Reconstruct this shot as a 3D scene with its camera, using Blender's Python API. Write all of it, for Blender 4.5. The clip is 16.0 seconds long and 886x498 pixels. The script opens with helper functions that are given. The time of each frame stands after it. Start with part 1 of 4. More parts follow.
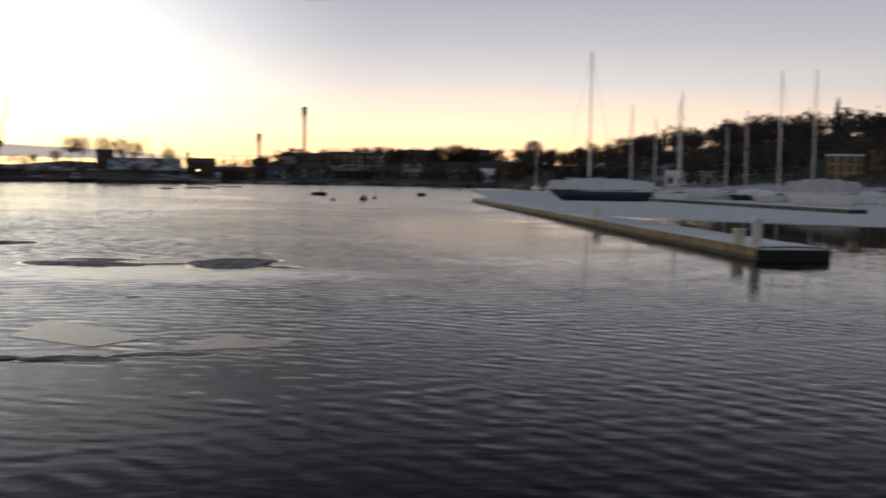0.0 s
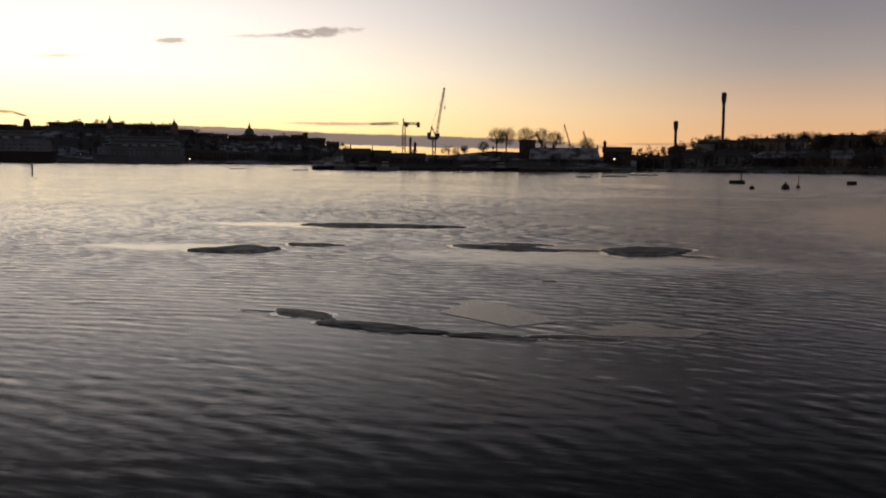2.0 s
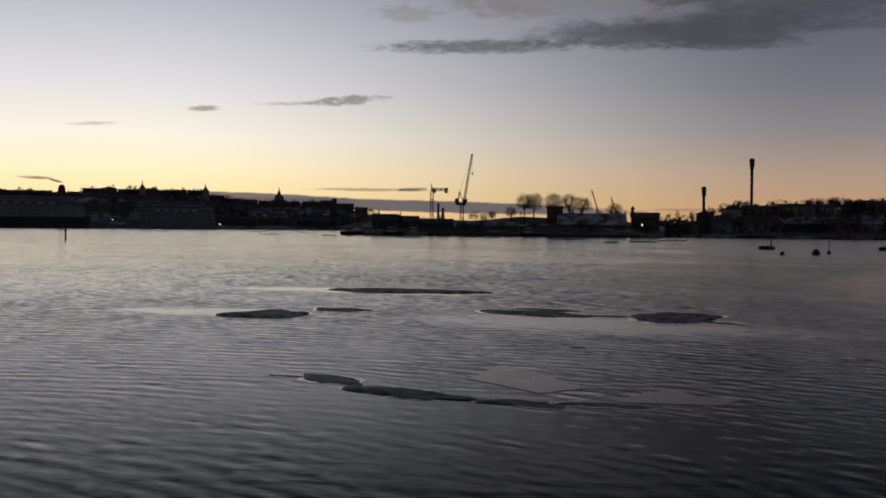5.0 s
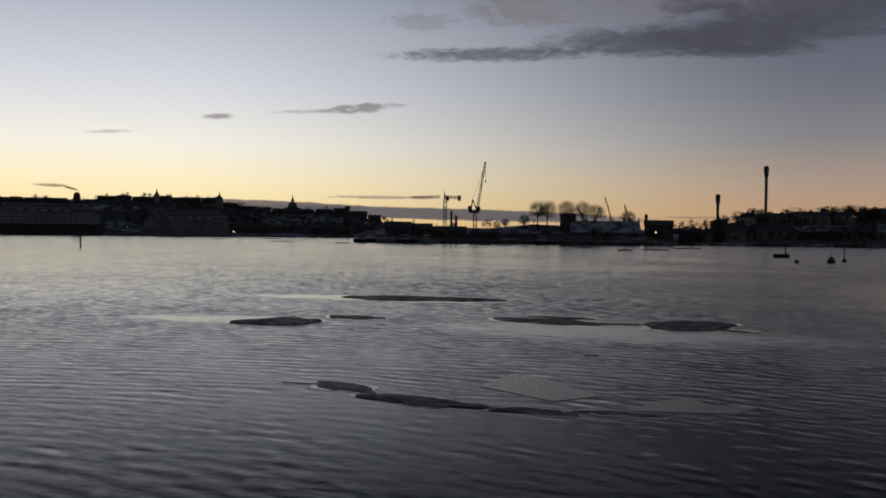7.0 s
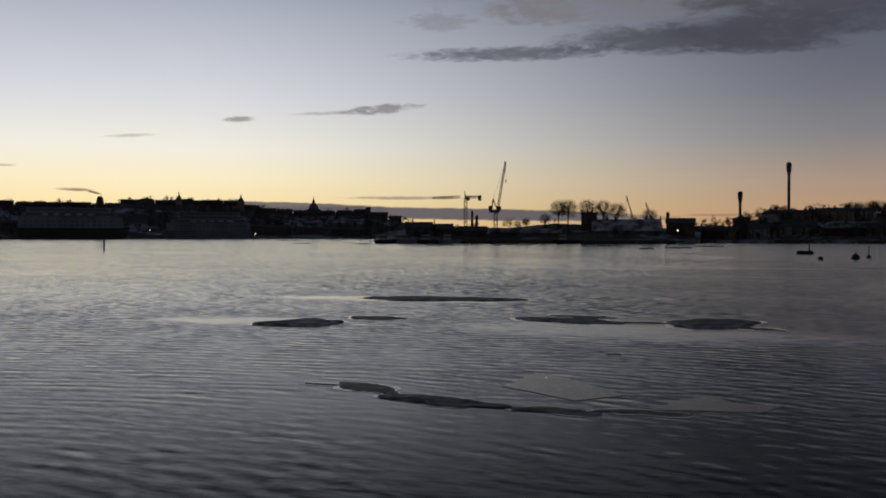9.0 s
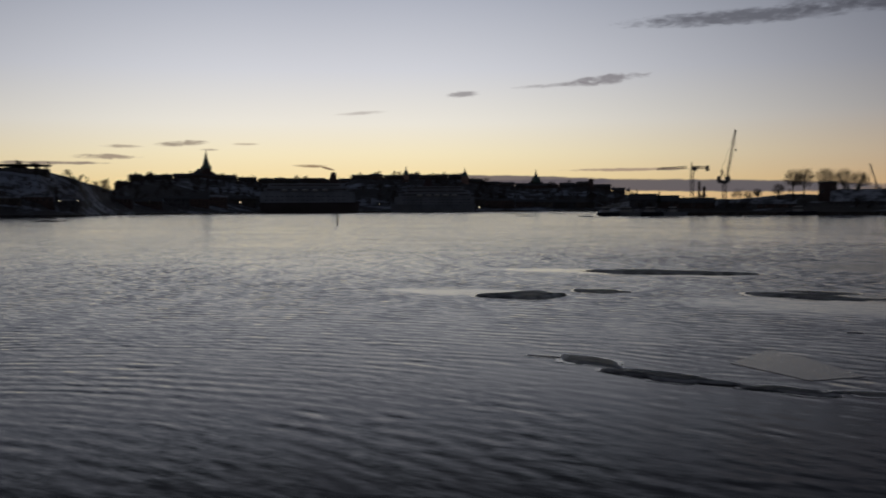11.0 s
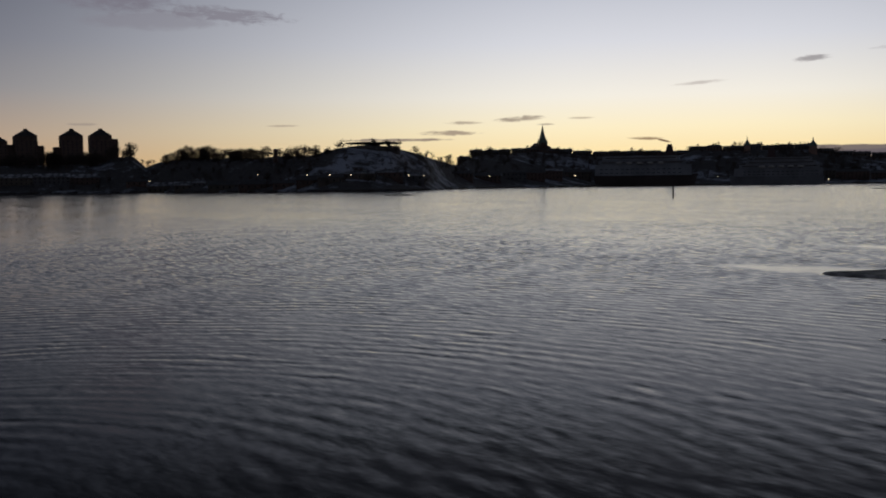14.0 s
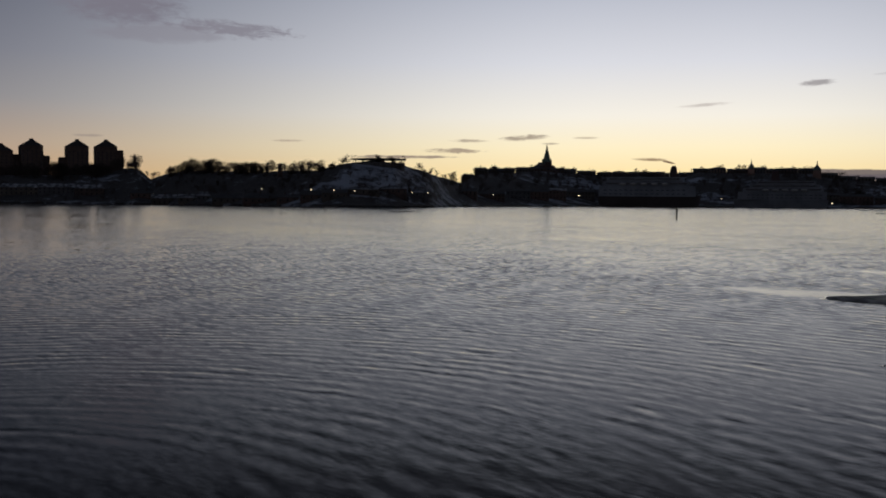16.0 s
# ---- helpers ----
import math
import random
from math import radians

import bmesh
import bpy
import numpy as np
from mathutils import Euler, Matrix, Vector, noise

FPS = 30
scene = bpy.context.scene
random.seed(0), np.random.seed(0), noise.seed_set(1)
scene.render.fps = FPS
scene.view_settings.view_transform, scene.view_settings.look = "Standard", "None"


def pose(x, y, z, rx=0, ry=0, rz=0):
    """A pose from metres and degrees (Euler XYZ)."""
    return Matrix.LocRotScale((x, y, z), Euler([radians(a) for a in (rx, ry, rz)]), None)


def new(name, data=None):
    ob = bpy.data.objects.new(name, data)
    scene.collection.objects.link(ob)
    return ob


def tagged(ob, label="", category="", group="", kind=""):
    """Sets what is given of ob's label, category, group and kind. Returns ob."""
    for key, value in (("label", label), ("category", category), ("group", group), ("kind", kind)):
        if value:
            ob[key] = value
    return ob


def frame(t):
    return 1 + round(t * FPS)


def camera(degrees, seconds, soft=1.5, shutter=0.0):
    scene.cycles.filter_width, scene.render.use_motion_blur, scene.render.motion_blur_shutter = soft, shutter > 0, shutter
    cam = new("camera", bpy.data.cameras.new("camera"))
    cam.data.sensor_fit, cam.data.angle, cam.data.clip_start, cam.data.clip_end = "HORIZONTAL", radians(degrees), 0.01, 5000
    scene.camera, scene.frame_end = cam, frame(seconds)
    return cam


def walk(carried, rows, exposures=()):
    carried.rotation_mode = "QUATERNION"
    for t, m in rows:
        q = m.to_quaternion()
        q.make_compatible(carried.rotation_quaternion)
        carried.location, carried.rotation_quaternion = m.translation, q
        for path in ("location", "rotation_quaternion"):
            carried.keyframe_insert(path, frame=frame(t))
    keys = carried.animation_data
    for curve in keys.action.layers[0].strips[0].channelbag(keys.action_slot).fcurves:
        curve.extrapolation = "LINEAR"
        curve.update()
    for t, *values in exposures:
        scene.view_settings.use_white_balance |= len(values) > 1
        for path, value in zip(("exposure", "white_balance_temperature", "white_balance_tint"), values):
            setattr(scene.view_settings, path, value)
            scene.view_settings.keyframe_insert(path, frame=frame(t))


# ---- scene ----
FOV = 48.26          # degrees across the width
EYE = (0.0, 0.0, 3.0)  # standing on the quay, three metres over the water
cam = camera(FOV, 16.0, soft=1.8, shutter=0.5)
# seconds, yaw (to the left), pitch, roll
PATH = [
    (0, -8.89, -3.97, 0.89), (0.5, -0.08, -4.53, 0.21), (1, 8.03, -5.02, 0.33),
    (1.5, 12.1, -5.37, -0.66), (2, 14.79, -4.93, 0.51), (2.5, 15.01, -2.63, 0.65),
    (3, 15.61, -1.73, 1.19), (3.5, 16, -2.14, 0.79), (4, 16.21, -1.7, 0.51),
    (6.5, 16.86, -0.92, 0.75), (7, 17.19, -0.73, 0.59), (7.5, 17.4, -0.72, 0.11),
    (8, 17.63, -0.85, -0.02), (8.2, 17.79, -0.86, -0.02), (10.3, 24.21, -1.02, -0),
    (10.5, 26.44, -1.52, -0.06), (11, 31.24, -2.27, -0.35), (11.5, 34.74, -2.48, -1.03),
    (12, 38.62, -2.89, -1.01), (12.5, 41.4, -3.06, -1), (13, 44.5, -3.22, -1.35),
    (13.5, 47.44, -3.33, -1.48), (14, 50.44, -3.65, -0.67), (14.5, 50.64, -3.63, -0.18),
    (15, 51.15, -2.81, -0.21), (15.5, 50.99, -2.83, 0), (16, 50.59, -2.65, 0.41),
]
# seconds, stops, kelvin, tint
EXPOSURES = [(0.0, 1.8, 7250, 7), (0.5, 1.45, 7350, 9), (1.0, 1.15, 7550, 11), (1.5, 0.85, 7900, 13), (2.5, 0.42, 7650, 14), (3.5, 0.14, 7500, 14), (4.2, 0.12, 7150, 13), (6.3, 0.0, 6400, 10), (8.0, 0.0, 6400, 10), (11.0, -0.15, 6400, 11), (12.5, -0.15, 6450, 12), (14.0, -0.03, 6400, 11), (16.0, 0.0, 6400, 11)]
walk(cam, [(t, pose(*EYE, 90 + p, 0, y) @ pose(0, 0, 0, 0, 0, r)) for t, y, p, r in PATH], EXPOSURES)

# ---------------------------------------------------------------- world: the sky after sunset
GLOW_AZ = 38.0   # where the sun went down, degrees to the left of +y
world = bpy.data.worlds.new("dusk_sky")
scene.world = world
world.use_nodes = True
wt = world.node_tree
wt.nodes.clear()


class Nodes:
    """Short hand for building node trees."""

    def __init__(self, tree):
        self.t = tree

    def put(self, socket, value):
        if hasattr(value, "is_output"):
            self.t.links.new(value, socket)
        else:
            socket.default_value = value

    def math(self, op, a, b=0.0, c=0.0, clamp=False):
        n = self.t.nodes.new("ShaderNodeMath")
        n.operation, n.use_clamp = op, clamp
        for s, v in zip(n.inputs, (a, b, c)):
            self.put(s, v)
        return n.outputs[0]

    def smooth(self, x, lo, hi, a=0.0, b=1.0):
        n = self.t.nodes.new("ShaderNodeMapRange")
        n.interpolation_type = "SMOOTHSTEP"
        for i, v in enumerate((x, lo, hi, a, b)):
            self.put(n.inputs[i], v)
        return n.outputs[0]

    def ramp(self, x, stops):
        n = self.t.nodes.new("ShaderNodeValToRGB")
        e = n.color_ramp.elements
        while len(e) < len(stops):
            e.new(0.5)
        for el, (p, col) in zip(e, stops):
            el.position, el.color = p, (*col, 1)
        self.put(n.inputs[0], x)
        return n.outputs[0]

    def mix(self, f, a, b, mode="MIX"):
        n = self.t.nodes.new("ShaderNodeMix")
        n.data_type, n.blend_type = "RGBA", mode
        self.put(n.inputs[0], f)
        self.put(n.inputs[6], a if hasattr(a, "is_output") else (*a, 1))
        self.put(n.inputs[7], b if hasattr(b, "is_output") else (*b, 1))
        return n.outputs[2]

    def noise(self, vec, scale, detail=3.0, rough=0.55, dist=0.0):
        n = self.t.nodes.new("ShaderNodeTexNoise")
        self.put(n.inputs["Vector"], vec)
        n.inputs["Scale"].default_value, n.inputs["Detail"].default_value = scale, detail
        n.inputs["Roughness"].default_value, n.inputs["Distortion"].default_value = rough, dist
        return n.outputs[0]

    def scaled(self, vec, size, turn=0.0):
        n = self.t.nodes.new("ShaderNodeMapping")
        self.put(n.inputs["Vector"], vec)
        n.vector_type = "TEXTURE"   # turned first, then stretched
        n.inputs["Scale"].default_value, n.inputs["Rotation"].default_value = [1 / q for q in size], (0, 0, radians(turn))
        return n.outputs[0]


def build_sky():
    k = Nodes(wt)
    gen = wt.nodes.new("ShaderNodeTexCoord").outputs["Generated"]
    xyz = wt.nodes.new("ShaderNodeSeparateXYZ")
    k.put(xyz.inputs[0], gen)
    x, y, z = xyz.outputs
    az = k.math("MULTIPLY", k.math("ARCTAN2", k.math("MULTIPLY", x, -1.0), y), 57.2958)
    el = k.math("MULTIPLY", k.math("ARCSINE", z), 57.2958)
    e = k.math("DIVIDE", el, 60.0, clamp=True)
    off = k.math("ABSOLUTE", k.math("SUBTRACT", k.math("PINGPONG", k.math("ADD", k.math("SUBTRACT", az, GLOW_AZ), 360.0), 180.0), 0.0))
    d = lambda v: v / 60.0
    bright = k.ramp(e, [(0, (0.88, 0.60, 0.28)), (d(1.5), (0.96, 0.76, 0.38)), (d(3.2), (0.97, 0.86, 0.57)), (d(5), (0.90, 0.865, 0.76)),
                        (d(8), (0.69, 0.705, 0.745)), (d(13), (0.42, 0.45, 0.53)), (d(17), (0.12, 0.132, 0.165)), (d(22), (0.05, 0.056, 0.073)), (d(35), (0.038, 0.043, 0.057)), (1, (0.036, 0.042, 0.056))])
    side = k.ramp(e, [(0, (0.44, 0.22, 0.125)), (d(1.2), (0.50, 0.30, 0.165)), (d(3), (0.40, 0.295, 0.225)), (d(5.5), (0.232, 0.222, 0.235)),
                      (d(8), (0.16, 0.165, 0.20)), (d(13), (0.08, 0.092, 0.13)), (d(16.5), (0.038, 0.044, 0.061)), (d(22), (0.018, 0.021, 0.029)), (1, (0.03, 0.036, 0.05))])
    back = k.ramp(e, [(0, (0.135, 0.124, 0.135)), (d(6), (0.142, 0.142, 0.168)), (d(11), (0.105, 0.115, 0.15)), (d(17), (0.045, 0.05, 0.066)), (d(28), (0.03, 0.035, 0.047)), (1, (0.045, 0.053, 0.074))])
    sky = k.mix(k.smooth(off, 3.0, 44.0), bright, side)
    sky = k.mix(k.smooth(off, 45.0, 100.0), sky, back)
    # clouds: soft streaks with torn edges
    comb = wt.nodes.new("ShaderNodeCombineXYZ")
    k.put(comb.inputs[0], az)
    k.put(comb.inputs[1], k.math("MULTIPLY", el, 3.2))
    wisps = k.noise(comb.outputs[0], 0.30, 6.0, 0.62, 0.6)
    fine = k.noise(comb.outputs[0], 1.1, 6.0, 0.65, 0.5)
    torn_big = k.math("ADD", k.math("MULTIPLY", k.math("SUBTRACT", wisps, 0.5), 5.0), k.math("MULTIPLY", k.math("SUBTRACT", fine, 0.5), 2.0))
    torn_small = k.math("ADD", k.math("MULTIPLY", k.math("SUBTRACT", wisps, 0.5), 1.0), k.math("MULTIPLY", k.math("SUBTRACT", fine, 0.5), 6.0))

    def cloud(col, a0, e0, wa, we, slope=0.0, dense=0.8, tear=1.0, soft=0.75, big=False):
        nonlocal sky
        da = k.math("SUBTRACT", az, a0)
        u = k.math("DIVIDE", da, wa)
        v = k.math("DIVIDE", k.math("SUBTRACT", k.math("SUBTRACT", el, e0), k.math("MULTIPLY", da, slope)), we)
        r = k.math("ADD", k.math("MULTIPLY", u, u), k.math("MULTIPLY", v, v))
        r = k.math("ADD", r, k.math("MULTIPLY", torn_big if big else torn_small, tear * 0.5))
        sky = k.mix(k.smooth(r, 1.0 - soft, 1.0 + soft * 0.4, dense, 0.0), sky, col)

    grey, dark, low = (0.20, 0.185, 0.20), (0.062, 0.063, 0.08), (0.10, 0.10, 0.122)
    cloud(low, 18.0, 1.30, 12.5, 0.36, 0.020, 0.95, 0.32, 0.4)       # bank along the horizon
    cloud(low, 28.0, 1.70, 7.0, 0.28, 0.020, 0.92, 0.32, 0.4)
    cloud((0.34, 0.25, 0.20), 20.5, 2.22, 3.6, 0.10, 0.0, 0.8, 0.9)
    cloud((0.30, 0.20, 0.16), 2.6, 1.2, 2.2, 0.08, 0.0, 0.7, 0.6)
    # the broad dark cloud: a long tongue, a heavy belly and torn upper banks
    cloud(grey, 4.0, 13.1, 13.0, 1.25, 0.0, 0.62, 1.5, 1.1, True)
    cloud(dark, 14.2, 10.42, 6.4, 0.42, -0.012, 0.72, 0.9, 1.0)
    cloud(dark, 4.0, 11.0, 8.0, 0.85, 0.02, 0.78, 1.2, 1.0, True)
    cloud(dark, 0.5, 11.3, 6.0, 1.0, 0.02, 0.85, 0.7, 1.0, True)
    cloud(dark, 0.6, 10.35, 4.2, 0.42, 0.03, 0.7, 0.9, 1.0)
    cloud(dark, -3.5, 12.6, 8.5, 1.3, 0.03, 0.85, 1.3, 1.0, True)
    cloud(dark, -13.0, 13.4, 9.0, 1.2, 0.0, 0.6, 1.2, 1.0, True)
    cloud(dark, -6.0, 11.0, 3.4, 0.3, 0.05, 0.55, 0.9, 1.0)
    cloud(grey, 12.4, 12.9, 3.2, 0.8, 0.0, 0.75, 1.6, 1.0, True)
    cloud(grey, 18.6, 12.2, 2.0, 0.5, 0.0, 0.45, 1.3, 1.0)
    cloud(grey, -14.5, 11.6, 1.6, 0.3, 0.0, 0.5, 1.1, 1.0)
    cloud(grey, 22.2, 7.26, 2.3, 0.27, -0.09, 0.78, 1.5, 1.1)
    cloud(grey, 24.9, 7.05, 1.9, 0.12, -0.05, 0.5, 1.2, 1.1)
    cloud(grey, 30.1, 6.6, 0.9, 0.17, -0.06, 0.7, 1.2, 1.1)
    cloud((0.45, 0.41, 0.38), 36.0, 5.55, 1.5, 0.10, -0.06, 0.65, 1.0, 1.0)
    cloud((0.30, 0.24, 0.19), 49.9, 3.02, 1.6, 0.15, 0.0, 0.85, 1.5, 1.0)
    cloud((0.34, 0.28, 0.22), 49.2, 3.60, 1.0, 0.09, 0.0, 0.75, 1.3, 1.0)
    cloud((0.30, 0.25, 0.20), 45.9, 3.80, 1.5, 0.15, -0.06, 0.85, 1.5, 1.0)
    cloud((0.40, 0.33, 0.25), 42.4, 3.78, 0.8, 0.07, 0.0, 0.65, 1.0, 1.0)
    cloud((0.34, 0.29, 0.23), 44.5, 3.45, 0.5, 0.06, 0.0, 0.7, 1.0, 1.0)
    cloud((0.22, 0.18, 0.16), 53.2, 2.66, 3.3, 0.10, 0.0, 0.85, 0.9)
    cloud((0.34, 0.27, 0.22), 59.4, 3.5, 0.9, 0.07, 0.0, 0.6, 1.0, 1.0)
    cloud((0.30, 0.25, 0.22), 70.3, 3.55, 0.8, 0.07, 0.0, 0.6, 1.0, 1.0)
    cloud((0.19, 0.178, 0.215), 68.6, 10.7, 3.4, 1.2, 0.03, 0.9, 0.8, 1.0)
    cloud((0.20, 0.185, 0.22), 62.6, 9.6, 3.4, 0.42, 0.06, 0.72, 1.5, 1.0)
    cloud((0.22, 0.205, 0.24), 66.6, 9.2, 3.6, 0.55, 0.02, 0.45, 1.5, 1.0, True)
    cloud((0.12, 0.085, 0.06), 37.85, 2.41, 0.42, 0.07, 0.24, 0.95, 0.25, 0.8)   # smoke drifting from the ferry's funnel
    cloud((0.20, 0.14, 0.09), 38.75, 2.55, 1.0, 0.09, 0.03, 0.85, 0.9, 1.0)
    # the high sky's own blue
    nish = wt.nodes.new("ShaderNodeTexSky")
    nish.sky_type, nish.sun_disc = "NISHITA", False
    nish.sun_elevation, nish.sun_rotation = radians(1.0), radians(-GLOW_AZ)
    k_add = k.mix(1.0, sky, k.mix(1.0, nish.outputs[0], (0.002, 0.002, 0.002), "MULTIPLY"), "ADD")
    bg = wt.nodes.new("ShaderNodeBackground")
    k.put(bg.inputs[0], k_add)
    bg.inputs[1].default_value = 1.0
    out = wt.nodes.new("ShaderNodeOutputWorld")
    wt.links.new(bg.outputs[0], out.inputs[0])


build_sky()


# ---------------------------------------------------------------- materials
def surface(name, col, rough=0.8, metal=0.0, vary=0.25, scale=1.0, bump=0.3, col2=None, spec=0.5, island=False):
    """A worn surface: base colour broken at two scales, with relief."""
    m = bpy.data.materials.new(name)
    m.use_nodes = True
    k = Nodes(m.node_tree)
    b = m.node_tree.nodes["Principled BSDF"]
    co = m.node_tree.nodes.new("ShaderNodeTexCoord").outputs["Object"]
    big, small = k.noise(co, scale, 4.0), k.noise(co, scale * 9.0, 5.0, 0.65)
    lo = [c * (1 - vary) for c in col]
    hi = list(col2) if col2 else [min(1, c * (1 + vary)) for c in col]
    c = k.mix(k.smooth(big, 0.35, 0.65), lo, hi)
    c = k.mix(k.math("MULTIPLY", k.smooth(small, 0.4, 0.75), 0.35), c, [v * 0.6 for v in col])
    rnd = m.node_tree.nodes.new("ShaderNodeNewGeometry").outputs["Random Per Island"] if island else m.node_tree.nodes.new("ShaderNodeObjectInfo").outputs["Random"]
    hsv = m.node_tree.nodes.new("ShaderNodeHueSaturation")
    k.put(hsv.inputs["Value"], k.math("MULTIPLY_ADD", rnd, 0.3, 0.85))
    k.put(hsv.inputs["Color"], c)
    k.put(b.inputs["Base Color"], hsv.outputs[0])
    k.put(b.inputs["Roughness"], k.math("MULTIPLY_ADD", small, 0.2, rough - 0.1, clamp=True))
    b.inputs["Metallic"].default_value = metal
    b.inputs["Specular IOR Level"].default_value = spec
    if bump:
        n = m.node_tree.nodes.new("ShaderNodeBump")
        n.inputs["Strength"].default_value, n.inputs["Distance"].default_value = bump, 0.05 / scale
        k.put(n.inputs["Height"], small)
        k.put(b.inputs["Normal"], n.outputs[0])
    return m


# calm patches about the drifting ice and in the shelter of the pontoon: x, y, half-widths, turn, calmness left
LEE = [(-17.6, 31.2, 3.6, 1.5, 8, 0.15), (-19.0, 44.6, 4.6, 1.6, 8, 0.2), (-15.0, 43.2, 4.5, 0.8, 8, 0.3), (-3.6, 31.6, 6.2, 3.4, -4, 0.22),
       (-4.6, 15.6, 4.6, 1.9, -6, 0.40), (13.0, 56.0, 8.0, 30.0, -4, 0.3), (24.0, 26.0, 11.0, 11.0, 0, 0.35), (36.0, 56.0, 20.0, 26.0, 0, 0.10)]


def water_material():
    """Wind ripples as slopes of the surface, so that they keep their steepness out to the far shore."""
    m = bpy.data.materials.new("cold_harbour_water")
    m.use_nodes = True
    t = m.node_tree
    k = Nodes(t)
    b = t.nodes["Principled BSDF"]
    co = t.nodes.new("ShaderNodeTexCoord").outputs["Object"]
    b.inputs["Base Color"].default_value = (0.005, 0.007, 0.008, 1)
    b.inputs["IOR"].default_value = 1.333
    b.inputs["Specular IOR Level"].default_value = 0.09
    xyz = t.nodes.new("ShaderNodeSeparateXYZ")
    k.put(xyz.inputs[0], co)
    # wind lanes, wave groups, and calm water in the lee of the ice
    lanes = k.smooth(k.noise(k.scaled(co, (0.5, 1, 1), -20), 0.05, 3.0, 0.5, 0.3), 0.34, 0.60, 0.62, 1.0)
    groups = k.smooth(k.noise(k.scaled(co, (1.0, 0.4, 1), 35), 0.7, 4.0, 0.6), 0.36, 0.64, 0.75, 1.2)
    wobble = k.math("MULTIPLY", k.math("SUBTRACT", k.noise(co, 0.7, 4.0), 0.5), 1.9)
    calm = 1.0
    for cx, cy, rx, ry, turn, left in LEE:
        c, s = math.cos(radians(turn)), math.sin(radians(turn))
        dx, dy = k.math("SUBTRACT", xyz.outputs[0], cx), k.math("SUBTRACT", xyz.outputs[1], cy)
        u = k.math("ADD", k.math("MULTIPLY", dx, c / rx), k.math("MULTIPLY", dy, s / rx))
        v = k.math("ADD", k.math("MULTIPLY", dx, -s / ry), k.math("MULTIPLY", dy, c / ry))
        r = k.math("ADD", k.math("ADD", k.math("MULTIPLY", u, u), k.math("MULTIPLY", v, v)), wobble)
        calm = k.math("MULTIPLY", calm, k.smooth(r, 0.2, 1.6, left, 1.0))
    # a dull skim of new ice off the pontoon, in ragged sheets
    cx, cy, sx, sy = SKIM
    u, v = k.math("DIVIDE", k.math("SUBTRACT", xyz.outputs[0], cx), sx), k.math("DIVIDE", k.math("SUBTRACT", xyz.outputs[1], cy), sy)
    ragged_edge = k.math("MULTIPLY", k.math("SUBTRACT", k.noise(k.scaled(co, (0.35, 1.0, 1), 6), 0.16, 5.0, 0.6), 0.5), 2.6)
    skim = k.smooth(k.math("ADD", k.math("ADD", k.math("MULTIPLY", u, u), k.math("MULTIPLY", v, v)), ragged_edge), 0.6, 1.15, 1.0, 0.0)
    calm = k.math("MULTIPLY", calm, k.math("MULTIPLY_ADD", skim, -0.5, 1.0))
    out = k.math("SQRT", k.math("ADD", k.math("MULTIPLY", xyz.outputs[0], xyz.outputs[0]), k.math("MULTIPLY", xyz.outputs[1], xyz.outputs[1])))
    # rings that run out from the quay: distance and bearing from their middle
    rx, ry = k.math("SUBTRACT", xyz.outputs[0], RINGS[0]), k.math("SUBTRACT", xyz.outputs[1], RINGS[1])
    rr = k.math("SQRT", k.math("ADD", k.math("MULTIPLY", rx, rx), k.math("MULTIPLY", ry, ry)))
    ring = t.nodes.new("ShaderNodeCombineXYZ")
    k.put(ring.inputs[0], k.math("MULTIPLY", k.math("ARCTAN2", ry, rx), 16.0))
    k.put(ring.inputs[1], rr)

    def ripple(vec, freq, octaves):
        n = t.nodes.new("ShaderNodeTexNoise")
        k.put(n.inputs["Vector"], vec)
        n.inputs["Scale"].default_value, n.inputs["Detail"].default_value, n.inputs["Roughness"].default_value = freq, octaves, 0.5
        rgb = t.nodes.new("ShaderNodeSeparateColor")
        k.put(rgb.inputs[0], n.outputs["Color"])
        return [k.math("SUBTRACT", c, 0.5) for c in rgb.outputs[:2]]

    near = k.smooth(out, 30.0, 70.0, 1.0, 0.2)
    rise = k.smooth(out, 9.0, 55.0, 0.0, 1.0)
    # the waves run in towards the quay, their steeper faces ahead
    front = k.math("MULTIPLY", rise, k.smooth(xyz.outputs[0], -45.0, 20.0, FACE, FACE * 2.1))     # a fresher breeze to the east
    front = k.math("ADD", front, k.math("MULTIPLY", k.smooth(out, 12.0, 28.0, 0.0, 0.016), k.smooth(out, 45.0, 90.0, 1.0, 0.0)))      # the steepest chop lies about the ice
    slope_x, slope_y = k.math("MULTIPLY", front, 0.42), k.math("MULTIPLY", front, -0.9)
    # crest length over wave length, turn, waves to the metre, octaves, steepness along and across; grow: rises out in the fairway
    for stretch, turn, freq, octaves, along, across, grow in ((3.6, -6, 2.4, 2.0, 0.09, 0.04, None), (2.4, 5, 6.0, 2.0, 0.06, 0.04, None), (3.0, -3, 1.9, 2.0, 0.40, 0.15, rise), (3.6, -8, 0.9, 1.0, 0.18, 0.04, rise)):
        sy, sx = ripple(k.scaled(co, (1.0, stretch, 1), turn), freq, octaves)
        if grow:
            sy, sx = k.math("MULTIPLY", sy, grow), k.math("MULTIPLY", sx, grow)
        slope_y = k.math("ADD", slope_y, k.math("MULTIPLY", sy, along))
        slope_x = k.math("ADD", slope_x, k.math("MULTIPLY", sx, across))
